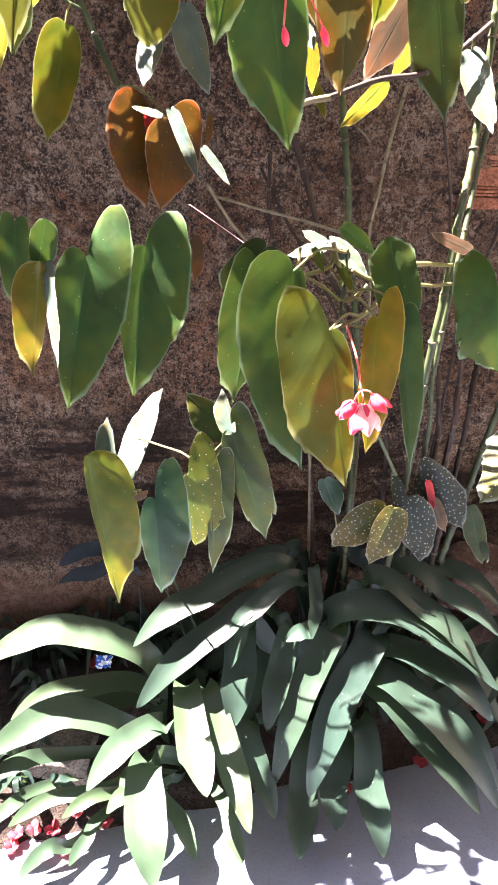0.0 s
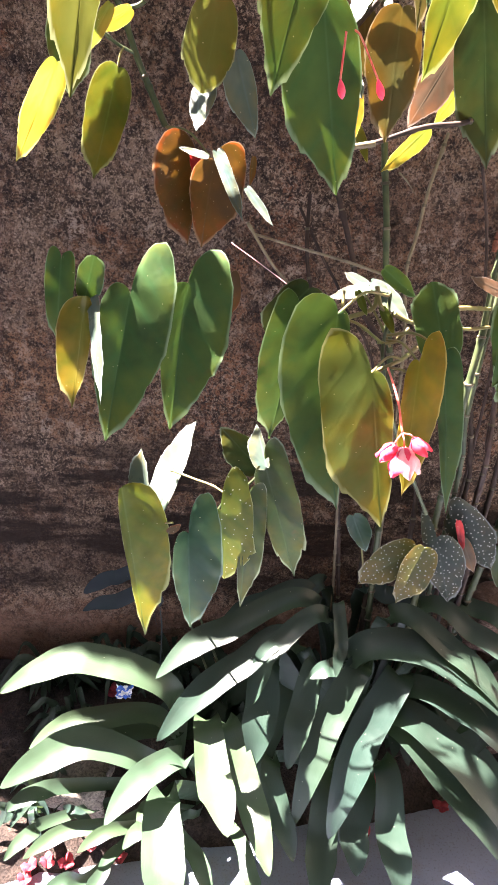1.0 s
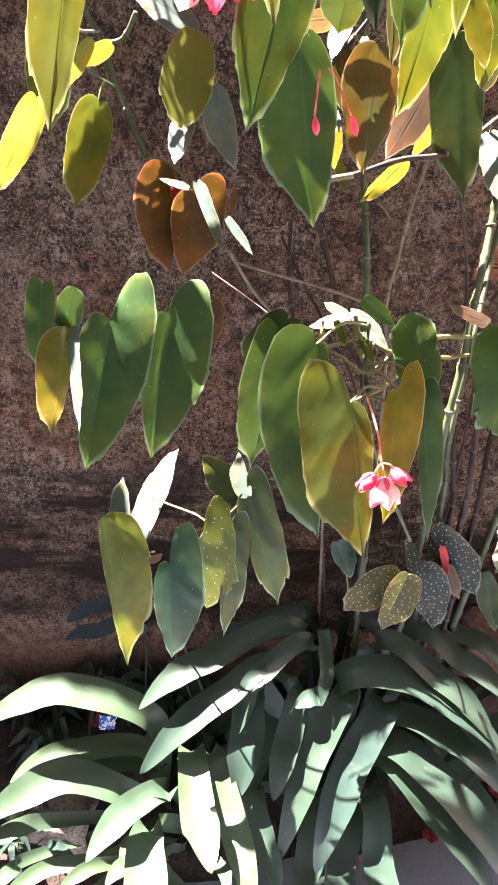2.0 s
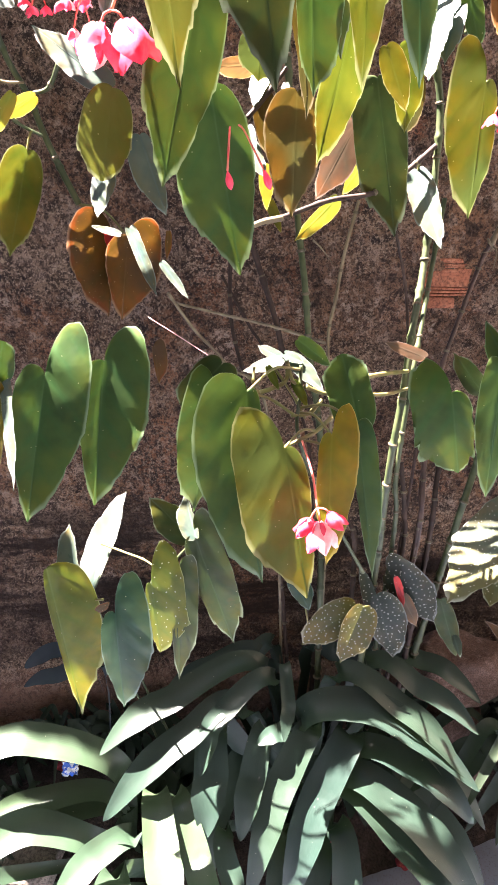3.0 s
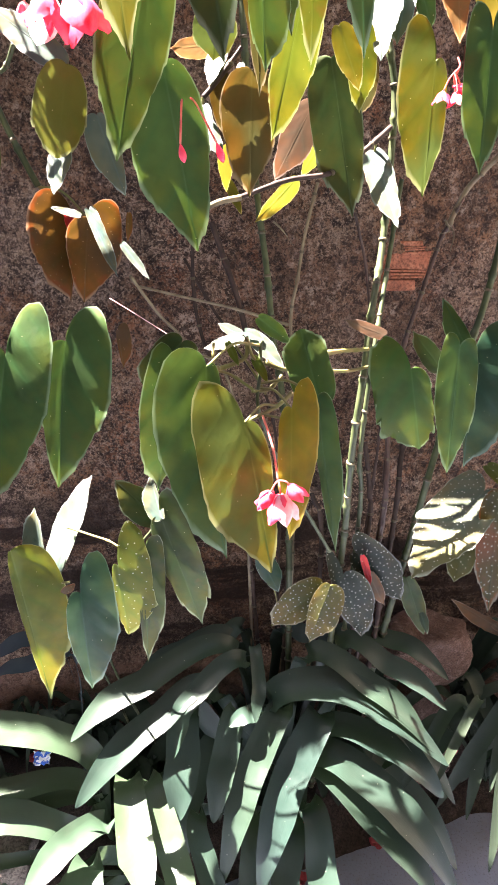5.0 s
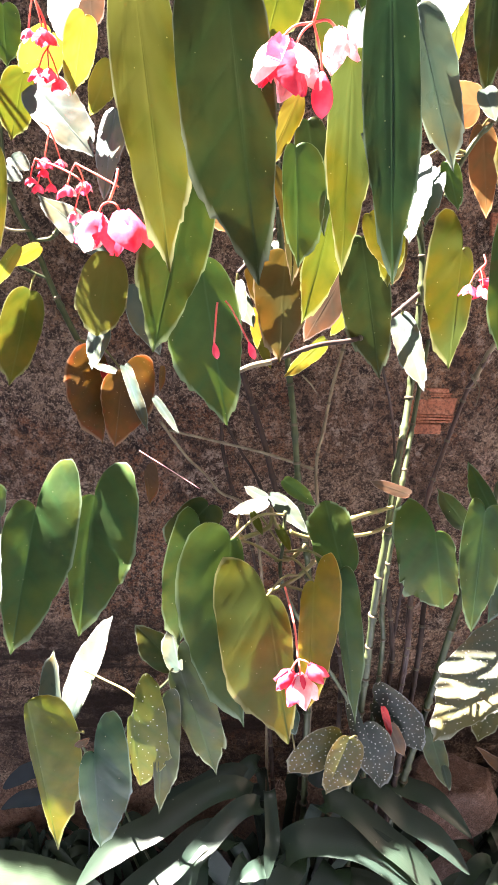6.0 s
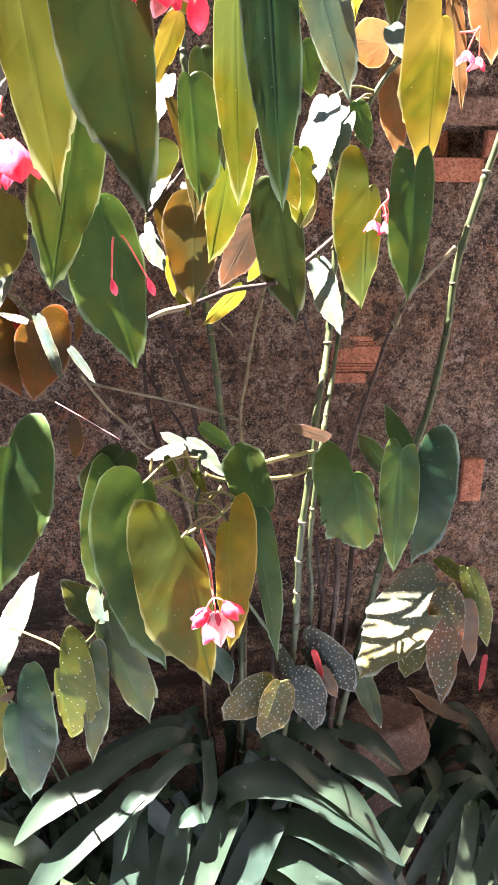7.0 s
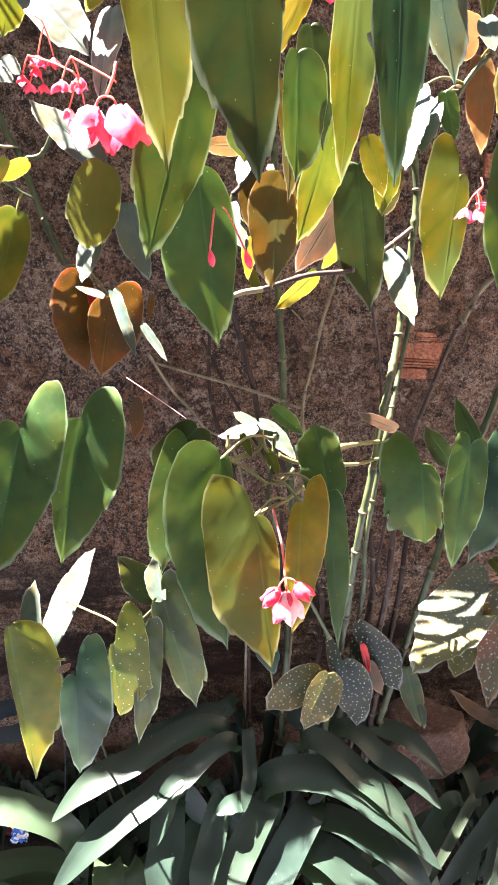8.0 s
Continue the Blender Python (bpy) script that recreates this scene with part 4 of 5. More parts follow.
leaf(begonia, (0.030, 0.890, 1.759), (-0.028, 0.879, 1.534), 0.045, 0.039, 0.007, 0.005, MOSS, belly=0.4)
leaf(begonia, (0.033, 0.948, 1.644), (0.069, 0.945, 1.415), 0.062, 0.040, 0.004, 0.004, GREEN, belly=0.38)
leaf(begonia, (0.220, 0.782, 1.935), (0.247, 0.773, 1.632), 0.028, 0.029, 0.005, 0.004, TEAL, belly=0.42)
leaf(begonia, (0.289, 0.943, 1.935), (0.354, 0.936, 1.757), 0.027, 0.031, 0.005, 0.004, SUNLIT, belly=0.4)
leaf(begonia, (0.342, 1.000, 1.988), (0.319, 0.941, 1.892), 0.030, 0.027, 0.006, 0.004, SUNLIT, up=True)
leaf(begonia, (0.204, 0.865, 1.870), (0.209, 0.870, 1.633), 0.027, 0.028, 0.009, 0.006, OLIVE, belly=0.35)
leaf(begonia, (0.217, 0.996, 1.730), (0.177, 0.992, 1.554), 0.023, 0.037, 0.006, 0.005, LIME, belly=0.4)
leaf(begonia, (0.154, 0.953, 1.783), (0.163, 0.957, 1.634), 0.019, 0.038, 0.006, 0.006, GREEN, belly=0.4)
leaf(begonia, (0.127, 0.977, 1.762), (0.159, 0.973, 1.608), 0.010, 0.015, 0.002, 0.002, BROWN, belly=0.5, bow=0.06)
leaf(begonia, (0.169, 0.967, 1.815), (0.197, 0.963, 1.676), 0.022, 0.025, 0.004, 0.004, DARKGREEN)
leaf(begonia, (0.142, 0.814, 1.821), (0.109, 0.807, 1.748), 0.013, 0.013, 0.002, 0.002, GOLD, ragged=0.12)
leaf(begonia, (-0.002, 0.947, 1.902), (-0.007, 0.943, 1.855), 0.008, 0.009, 0.002, 0.002, YELLOW)
leaf(begonia, (0.157, 1.096, 1.648), (0.154, 1.091, 1.475), 0.047, 0.039, 0.006, 0.005, BROWN, belly=0.35)
leaf(begonia, (0.283, 1.145, 1.669), (0.330, 1.139, 1.438), 0.048, 0.035, 0.007, 0.005, DARKGREEN, belly=0.42)
leaf(begonia, (0.261, 1.173, 1.608), (0.201, 1.166, 1.495), 0.027, 0.031, 0.005, 0.005, ROSE, belly=0.4)
leaf(begonia, (0.240, 1.197, 1.496), (0.170, 1.193, 1.425), 0.012, 0.019, 0.003, 0.003, YELLOW)
leaf(begonia, (0.277, 1.200, 1.546), (0.250, 1.200, 1.501), 0.011, 0.015, 0.003, 0.003, YELLOW)
leaf(begonia, (0.109, 1.127, 1.649), (0.116, 1.123, 1.564), 0.017, 0.022, 0.004, 0.003, BROWN, stalk=(0.128, 1.120, 1.661))
leaf(begonia, (0.099, 1.200, 1.692), (0.036, 1.200, 1.688), 0.014, 0.018, 0.004, 0.003, PEACH)
leaf(begonia, (0.117, 1.200, 1.547), (0.122, 1.200, 1.476), 0.011, 0.013, 0.003, 0.003, YELLOW)
leaf(begonia, (0.123, 1.210, 1.495), (0.148, 1.210, 1.438), 0.008, 0.010, 0.002, 0.002, AMBER)
leaf(begonia, (0.108, 1.114, 1.721), (0.102, 1.107, 1.662), 0.035, 0.032, 0.005, 0.005, OLIVE)
leaf(begonia, (0.086, 1.100, 1.604), (0.092, 1.062, 1.549), 0.007, 0.010, 0.002, 0.002, SUNLIT, up=True)
leaf(begonia, (0.144, 1.140, 1.662), (0.136, 1.102, 1.606), 0.008, 0.008, 0.002, 0.002, SUNLIT, up=True)
leaf(begonia, (0.325, 1.133, 1.712), (0.328, 1.127, 1.594), 0.024, 0.025, 0.005, 0.005, LIME, belly=0.4)
leaf(begonia, (0.337, 1.147, 1.671), (0.326, 1.143, 1.583), 0.024, 0.027, 0.005, 0.005, BROWN, stalk=(0.395, 1.219, 1.683))
leaf(begonia, (0.284, 1.100, 1.705), (0.321, 1.100, 1.622), 0.019, 0.021, 0.004, 0.004, GOLD)
leaf(begonia, (0.148, 1.114, 2.029), (0.119, 1.107, 1.920), 0.040, 0.039, 0.006, 0.005, LIME)
leaf(begonia, (0.199, 0.997, 1.991), (0.218, 0.993, 1.842), 0.032, 0.021, 0.005, 0.004, OLIVE)
leaf(begonia, (0.253, 1.094, 2.033), (0.293, 1.087, 1.935), 0.030, 0.033, 0.006, 0.005, GREEN)
leaf(begonia, (0.122, 1.120, 1.945), (0.156, 1.120, 1.882), 0.021, 0.019, 0.005, 0.004, YELLOW)
leaf(begonia, (0.093, 1.150, 2.019), (0.088, 1.102, 1.940), 0.024, 0.020, 0.005, 0.004, SUNLIT, up=True)
leaf(begonia, (0.125, 1.140, 1.809), (0.108, 1.096, 1.745), 0.019, 0.017, 0.005, 0.004, SUNLIT, up=True)
leaf(begonia, (0.113, 1.150, 1.688), (0.093, 1.108, 1.632), 0.016, 0.018, 0.004, 0.004, SUNLIT, up=True)
leaf(begonia, (0.082, 1.120, 1.587), (0.110, 1.079, 1.536), 0.016, 0.014, 0.004, 0.004, SUNLIT, stalk=(0.085, 1.110, 1.615), up=True)
leaf(begonia, (0.225, 0.950, 1.931), (0.224, 0.847, 1.775), 0.020, 0.016, 0.005, 0.004, SUNLIT, up=True)
leaf(begonia, (0.417, 1.056, 1.657), (0.419, 1.051, 1.475), 0.052, 0.022, 0.061, 0.005, OLIVE, belly=0.32)
leaf(begonia, (0.436, 0.912, 1.675), (0.440, 0.903, 1.513), 0.032, 0.024, 0.032, 0.033, GREEN, belly=0.3)
leaf(begonia, (0.507, 1.070, 1.878), (0.512, 1.080, 1.669), 0.051, 0.025, 0.102, 0.003, GOLD, belly=0.34, ragged=0.02)
leaf(begonia, (0.484, 1.260, 1.879), (0.414, 1.250, 1.883), 0.034, 0.036, 0.008, 0.008, PEACH)
leaf(begonia, (0.490, 1.237, 1.845), (0.516, 1.233, 1.700), 0.027, 0.023, 0.005, 0.005, PEACH, stalk=(0.499, 1.202, 1.856))
leaf(begonia, (0.538, 1.127, 1.916), (0.575, 1.123, 1.766), 0.010, 0.017, 0.002, 0.002, PEACH, stalk=(0.524, 1.200, 1.934), ragged=0.08)
leaf(begonia, (0.611, 1.213, 1.989), (0.651, 1.206, 1.844), 0.029, 0.031, 0.007, 0.005, PEACH)
leaf(begonia, (0.509, 1.114, 2.080), (0.536, 1.107, 1.919), 0.049, 0.039, 0.008, 0.006, MOSS)
leaf(begonia, (0.598, 1.194, 2.082), (0.606, 1.186, 1.971), 0.034, 0.034, 0.008, 0.007, OLIVE)
leaf(begonia, (0.326, 0.993, 2.000), (0.317, 0.987, 1.898), 0.035, 0.028, 0.007, 0.005, SUNLIT)
leaf(begonia, (0.480, 1.220, 1.896), (0.492, 1.189, 1.848), 0.016, 0.018, 0.004, 0.004, SUNLIT, up=True)
leaf(begonia, (0.509, 1.230, 1.888), (0.487, 1.210, 1.858), 0.011, 0.013, 0.004, 0.004, SUNLIT, up=True)
leaf(begonia, (0.379, 1.200, 1.789), (0.350, 1.109, 1.665), 0.031, 0.025, 0.013, 0.009, SUNLIT, stalk=(0.461, 1.210, 1.802), ragged=0.06, up=True)
leaf(begonia, (0.412, 1.210, 1.777), (0.383, 1.148, 1.690), 0.024, 0.020, 0.007, 0.006, SUNLIT, stalk=(0.455, 1.210, 1.791), ragged=0.06, up=True)
leaf(begonia, (0.351, 1.190, 1.750), (0.333, 1.150, 1.694), 0.013, 0.015, 0.004, 0.004, SUNLIT, up=True)
leaf(begonia, (0.425, 1.197, 1.785), (0.451, 1.193, 1.712), 0.015, 0.017, 0.005, 0.004, GREEN, stalk=(0.458, 1.210, 1.797))
leaf(begonia, (0.377, 1.210, 1.538), (0.400, 1.113, 1.427), 0.028, 0.020, 0.008, 0.004, SUNLIT, stalk=(0.377, 1.190, 1.559), ragged=0.06, belly=0.4, up=True)
leaf(begonia, (0.481, 1.234, 2.068), (0.485, 1.226, 1.888), 0.028, 0.027, 0.007, 0.005, DARKGREEN)
leaf(begonia, (0.429, 1.234, 2.045), (0.424, 1.226, 1.904), 0.014, 0.016, 0.005, 0.005, YELLOW)
leaf(begonia, (0.334, 1.197, 1.866), (0.350, 1.193, 1.791), 0.023, 0.025, 0.005, 0.005, GREEN)
leaf(begonia, (0.551, 1.257, 2.032), (0.533, 1.253, 1.885), 0.013, 0.013, 0.005, 0.005, GOLD)
leaf(begonia, (0.322, 1.100, 1.946), (0.343, 1.100, 1.854), 0.024, 0.022, 0.006, 0.005, LIME)
leaf(begonia, (0.125, 0.846, 1.197), (0.165, 0.816, 0.955), 0.079, 0.027, 0.069, 0.003, OLIVE, stalk=(0.178, 0.900, 1.199), belly=0.3)
leaf(begonia, (0.074, 0.869, 1.273), (0.095, 0.831, 0.975), 0.073, 0.024, 0.032, 0.005, GREEN, stalk=(0.154, 0.929, 1.284), belly=0.32, bow=-0.03)
leaf(begonia, (0.027, 0.950, 1.236), (-0.011, 0.940, 1.039), 0.045, 0.026, 0.047, 0.017, MOSS, ragged=0.03, belly=0.4)
leaf(begonia, (0.039, 0.960, 1.283), (-0.023, 0.955, 1.217), 0.028, 0.035, 0.007, 0.012, DARKGREEN, blunt=1.0)
leaf(begonia, (0.193, 0.861, 1.209), (0.193, 0.839, 1.000), 0.021, 0.041, 0.005, 0.046, AMBER, stalk=(0.152, 0.913, 1.223), belly=0.28)
leaf(begonia, (0.232, 0.877, 1.218), (0.266, 0.842, 0.965), 0.012, 0.026, 0.003, 0.008, GREEN, stalk=(0.152, 0.915, 1.230), belly=0.25)
leaf(begonia, (0.245, 0.915, 1.193), (0.213, 0.930, 1.306), 0.031, 0.036, 0.003, 0.003, GREEN, belly=0.45, blunt=1.0)
leaf(begonia, (0.130, 0.975, 1.286), (0.071, 0.963, 1.272), 0.010, 0.015, 0.003, 0.003, SUNLIT, up=True)
leaf(begonia, (0.129, 0.985, 1.286), (0.095, 0.994, 1.302), 0.008, 0.010, 0.003, 0.003, SUNLIT, up=True)
leaf(begonia, (0.137, 0.985, 1.290), (0.165, 0.976, 1.279), 0.008, 0.008, 0.003, 0.003, SUNLIT, up=True)
leaf(begonia, (0.143, 0.990, 1.285), (0.193, 0.953, 1.242), 0.012, 0.015, 0.004, 0.004, SUNLIT, up=True)
leaf(begonia, (0.160, 1.015, 1.303), (0.212, 1.005, 1.262), 0.012, 0.014, 0.003, 0.003, GREEN)
leaf(begonia, (0.143, 0.920, 1.269), (0.165, 0.910, 1.231), 0.006, 0.008, 0.002, 0.002, LIME)
leaf(begonia, (0.106, 0.920, 1.292), (0.122, 0.910, 1.259), 0.006, 0.006, 0.002, 0.002, LIME)
leaf(begonia, (-0.252, 0.918, 0.955), (-0.225, 0.904, 0.631), 0.012, 0.072, 0.002, 0.004, LIME, stalk=(-0.185, 0.950, 0.851), belly=0.36, ragged=0.03)
leaf(begonia, (-0.206, 1.000, 0.852), (-0.146, 1.095, 0.999), 0.017, 0.040, 0.004, 0.008, SUNLIT, belly=0.45, up=True)
leaf(begonia, (-0.222, 0.970, 0.891), (-0.237, 1.025, 0.973), 0.010, 0.032, 0.002, 0.006, SUNLIT, up=True)
leaf(begonia, (-0.136, 0.855, 0.910), (-0.136, 0.838, 0.718), 0.026, 0.054, 0.005, 0.076, TEAL, belly=0.3, ragged=0.02)
leaf(begonia, (-0.088, 0.945, 0.896), (-0.082, 0.940, 0.744), 0.014, 0.058, 0.006, 0.086, SPOTGREEN, belly=0.5, ragged=0.06, holes=2)
leaf(begonia, (-0.039, 0.949, 0.931), (-0.052, 0.937, 0.678), 0.014, 0.034, 0.006, 0.023, DARKGREEN, belly=0.35)
leaf(begonia, (-0.012, 0.991, 0.959), (0.052, 0.981, 0.715), 0.029, 0.045, 0.008, 0.055, DARKGREEN, belly=0.4, ragged=0.05, holes=1)
leaf(begonia, (-0.023, 1.040, 0.929), (-0.096, 1.050, 1.006), 0.029, 0.035, 0.004, 0.006, DARKGREEN)
leaf(begonia, (-0.011, 0.985, 0.964), (-0.031, 1.026, 1.027), 0.008, 0.026, 0.003, 0.004, SUNLIT, up=True)
leaf(begonia, (-0.174, 0.900, 0.880), (-0.153, 0.900, 0.897), 0.009, 0.009, 0.002, 0.002, RUST)
cane(begonia, [(-0.172, 0.940, 0.872), (-0.199, 0.950, 0.861), (-0.228, 0.960, 0.832)], 0.0022, PETIOLE)
cane(begonia, [(-0.084, 0.960, 0.924), (-0.105, 0.975, 0.929), (-0.140, 1.000, 0.927), (-0.184, 1.030, 0.926)], 0.0022, PETIOLE)
cane(begonia, [(-0.011, 0.990, 0.961), (-0.045, 1.000, 0.914), (-0.100, 1.020, 0.841), (-0.152, 1.080, 0.586), (-0.030, 1.130, 0.120)], 0.0030, CANE)
cane(begonia, [(-0.194, 0.950, 0.868), (-0.196, 1.000, 0.791), (-0.180, 1.100, 0.553), (-0.080, 1.130, 0.120)], 0.0030, CANE)
leaf(begonia, (0.411, 1.006, 1.213), (0.441, 1.003, 1.064), 0.070, 0.032, 0.061, 0.004, MOSS, stalk=(0.384, 1.070, 1.202), belly=0.45, ragged=0.14, holes=1, blunt=0.5)
leaf(begonia, (0.492, 1.014, 1.248), (0.498, 1.009, 1.010), 0.032, 0.034, 0.024, 0.015, GREEN, belly=0.35)
leaf(begonia, (0.538, 1.057, 1.211), (0.547, 1.053, 0.998), 0.008, 0.069, 0.002, 0.071, TEAL, belly=0.3)
leaf(begonia, (0.525, 1.050, 1.223), (0.471, 1.060, 1.318), 0.014, 0.021, 0.004, 0.004, GREEN)
leaf(begonia, (0.528, 1.045, 1.229), (0.493, 1.085, 1.292), 0.006, 0.010, 0.002, 0.002, SUNLIT, up=True)
leaf(begonia, (0.381, 1.070, 1.254), (0.305, 1.050, 1.287), 0.011, 0.011, 0.003, 0.003, ROSE)
leaf(begonia, (0.496, 1.090, 1.183), (0.436, 1.090, 1.254), 0.018, 0.020, 0.004, 0.004, DARKGREEN)
leaf(begonia, (0.527, 1.050, 1.216), (0.520, 1.050, 1.183), 0.008, 0.008, 0.002, 0.002, AMBER)


spotted = thing("spotted_begonia", (0.40, 1.12, 0.10), "low begonia with white-spotted dark leaves", "plant")
leaf(spotted, (0.292, 1.054, 0.744), (0.189, 1.057, 0.646), 0.041, 0.034, 0.011, 0.007, SPOTOLIVE, stalk=(0.361, 1.100, 0.627), belly=0.42)
leaf(spotted, (0.301, 1.022, 0.770), (0.264, 1.024, 0.626), 0.025, 0.040, 0.007, 0.007, SPOTOLIVE, stalk=(0.361, 1.100, 0.627), belly=0.4)
leaf(spotted, (0.337, 1.064, 0.765), (0.384, 1.056, 0.604), 0.030, 0.046, 0.066, 0.009, SPOTDARK, stalk=(0.373, 1.120, 0.611), belly=0.4)
leaf(spotted, (0.368, 1.084, 0.797), (0.468, 1.078, 0.677), 0.028, 0.053, 0.009, 0.045, SPOTDARK, stalk=(0.396, 1.120, 0.626), belly=0.35)
leaf(spotted, (0.371, 1.060, 0.810), (0.394, 1.060, 0.733), 0.007, 0.008, 0.002, 0.002, RED)
leaf(spotted, (0.390, 1.070, 0.758), (0.429, 1.065, 0.676), 0.014, 0.015, 0.003, 0.003, ROSE)
leaf(spotted, (0.176, 1.120, 0.775), (0.213, 1.120, 0.681), 0.019, 0.026, 0.006, 0.006, TEAL, stalk=(0.221, 1.140, 0.596))
leaf(spotted, (0.617, 1.100, 0.921), (0.431, 0.945, 0.840), 0.067, 0.052, 0.038, 0.023, SPOTSUN, stalk=(0.689, 1.140, 0.770), belly=0.42, ragged=0.05, up=True)
leaf(spotted, (0.584, 1.075, 0.817), (0.539, 1.003, 0.780), 0.027, 0.029, 0.007, 0.007, SPOTSUN, up=True)
leaf(spotted, (0.616, 1.037, 0.951), (0.638, 1.033, 0.670), 0.037, 0.037, 0.009, 0.009, SPOTRUST, stalk=(0.686, 1.120, 0.871), belly=0.35)
leaf(spotted, (0.670, 1.067, 0.906), (0.704, 1.063, 0.734), 0.015, 0.023, 0.004, 0.004, ROSE, stalk=(0.706, 1.120, 0.770))
leaf(spotted, (0.676, 1.087, 0.963), (0.744, 1.083, 0.767), 0.020, 0.027, 0.011, 0.007, SPOTGREEN, stalk=(0.719, 1.140, 0.826), belly=0.4)
leaf(spotted, (0.627, 1.120, 0.968), (0.707, 1.120, 0.897), 0.014, 0.018, 0.005, 0.005, SPOTGREEN)
leaf(spotted, (0.728, 1.060, 0.773), (0.729, 1.060, 0.674), 0.006, 0.006, 0.002, 0.002, RED)
leaf(spotted, (0.480, 1.094, 0.723), (0.533, 1.087, 0.566), 0.024, 0.021, 0.007, 0.007, DARKGREEN, stalk=(0.520, 1.130, 0.670))
# sunlit tip of the dark leaf, laid over it as a light-coloured piece
leaf(spotted, (0.513, 1.078, 0.642), (0.514, 1.033, 0.625), 0.006, 0.011, 0.002, 0.002, SUNLIT, up=True)
leaf(spotted, (0.781, 1.180, 0.477), (0.618, 1.160, 0.598), 0.013, 0.024, 0.004, 0.004, ROSE)
leaf(spotted, (0.728, 1.160, 0.525), (0.776, 1.160, 0.487), 0.009, 0.009, 0.004, 0.004, ROSE)


clivia = thing("strap_leaf_plant", (0.20, 1.06, 0.10), "large clump of arching dark green strap leaves", "plant", "strap-leaf clumps")
clivia_front = thing("strap_leaf_plant", (-0.12, 0.96, 0.06), "small sunlit clump of strap leaves beside the paving", "plant", "strap-leaf clumps")
clivia_side = thing("strap_leaf_plant", (-0.20, 1.02, 0.08), "strap-leaf clump with long arching leaves, sunlight in their paler green", "plant", "strap-leaf clumps")
bromeliad = thing("low_plant", (-0.24, 1.17, 0.12), "low plant with bluish green leaves by the wall", "plant")
strap(clivia, (0.119, 1.100, 0.550), (-0.090, 1.028, 0.533), (-0.226, 0.969, 0.457), 0.055, STRAP)
strap(clivia, (0.068, 1.046, 0.489), (-0.048, 0.993, 0.476), (-0.219, 0.913, 0.335), 0.062, STRAP)
strap(clivia, (0.143, 1.080, 0.527), (0.018, 1.007, 0.507), (-0.024, 0.948, 0.409), 0.045, STRAP)
strap(clivia, (0.160, 1.096, 0.545), (0.163, 1.022, 0.523), (0.151, 0.976, 0.468), 0.029, STRAP)
strap(clivia, (0.186, 1.030, 0.458), (0.319, 1.016, 0.515), (0.556, 0.928, 0.357), 0.073, STRAP)
strap(clivia, (0.269, 1.084, 0.530), (0.403, 1.010, 0.508), (0.524, 0.941, 0.387), 0.055, STRAP)
strap(clivia, (0.332, 1.094, 0.541), (0.443, 1.038, 0.538), (0.557, 0.977, 0.466), 0.048, STRAP)
strap(clivia, (0.332, 1.142, 0.516), (0.476, 1.110, 0.538), (0.584, 1.044, 0.481), 0.045, STRAP)
strap(clivia, (0.217, 1.026, 0.449), (0.145, 0.949, 0.374), (0.069, 0.834, 0.181), 0.063, STRAP)
strap(clivia, (0.294, 1.017, 0.427), (0.222, 0.938, 0.350), (0.146, 0.822, 0.162), 0.075, STRAP)
strap(clivia, (0.269, 0.979, 0.337), (0.397, 0.894, 0.257), (0.515, 0.799, 0.127), 0.070, STRAP)
strap(clivia, (0.275, 0.986, 0.355), (0.384, 0.931, 0.330), (0.562, 0.801, 0.128), 0.075, STRAP)
strap(clivia, (0.292, 1.007, 0.403), (0.431, 0.959, 0.394), (0.541, 0.900, 0.298), 0.061, STRAP)
strap(clivia, (0.270, 0.939, 0.247), (0.277, 0.846, 0.164), (0.303, 0.744, 0.067), 0.064, STRAP)
strap(clivia, (0.226, 0.921, 0.212), (0.201, 0.846, 0.166), (0.205, 0.779, 0.109), 0.060, STRAP)
strap(clivia, (0.150, 0.927, 0.225), (0.134, 0.833, 0.147), (0.123, 0.743, 0.071), 0.066, STRAP)
strap(clivia, (0.025, 1.030, 0.459), (-0.000, 0.956, 0.393), (-0.017, 0.893, 0.294), 0.070, STRAP)
strap(clivia, (0.124, 1.025, 0.447), (0.084, 0.954, 0.387), (0.056, 0.890, 0.287), 0.055, STRAP)
strap(clivia, (0.030, 0.939, 0.251), (0.039, 0.863, 0.202), (0.073, 0.793, 0.129), 0.048, STRAP)
strap(clivia, (0.124, 1.148, 0.525), (-0.006, 1.110, 0.543), (-0.117, 1.044, 0.489), 0.044, STRAP)
strap(clivia, (0.152, 1.172, 0.513), (0.097, 1.150, 0.549), (0.007, 1.120, 0.534), 0.041, STRAP)
strap(clivia, (0.217, 1.158, 0.516), (0.275, 1.136, 0.551), (0.373, 1.102, 0.530), 0.043, STRAP)
strap(clivia, (0.167, 1.017, 0.428), (0.138, 0.992, 0.472), (0.095, 0.974, 0.466), 0.036, STRAP)
strap(clivia, (0.347, 1.052, 0.442), (0.450, 1.002, 0.424), (0.576, 0.913, 0.257), 0.055, STRAP)
strap(clivia, (0.254, 1.057, 0.349), (0.224, 0.947, 0.197), (0.184, 0.866, 0.071), 0.061, STRAP)
strap(clivia, (0.097, 1.057, 0.351), (0.006, 0.976, 0.260), (-0.027, 0.886, 0.107), 0.064, STRAP)
strap(clivia, (0.387, 1.041, 0.309), (0.483, 0.970, 0.241), (0.592, 0.880, 0.083), 0.059, STRAP)
strap(clivia_front, (-0.121, 0.973, 0.330), (-0.097, 0.851, 0.315), (-0.062, 0.721, 0.327), 0.070, STRAPSUN)
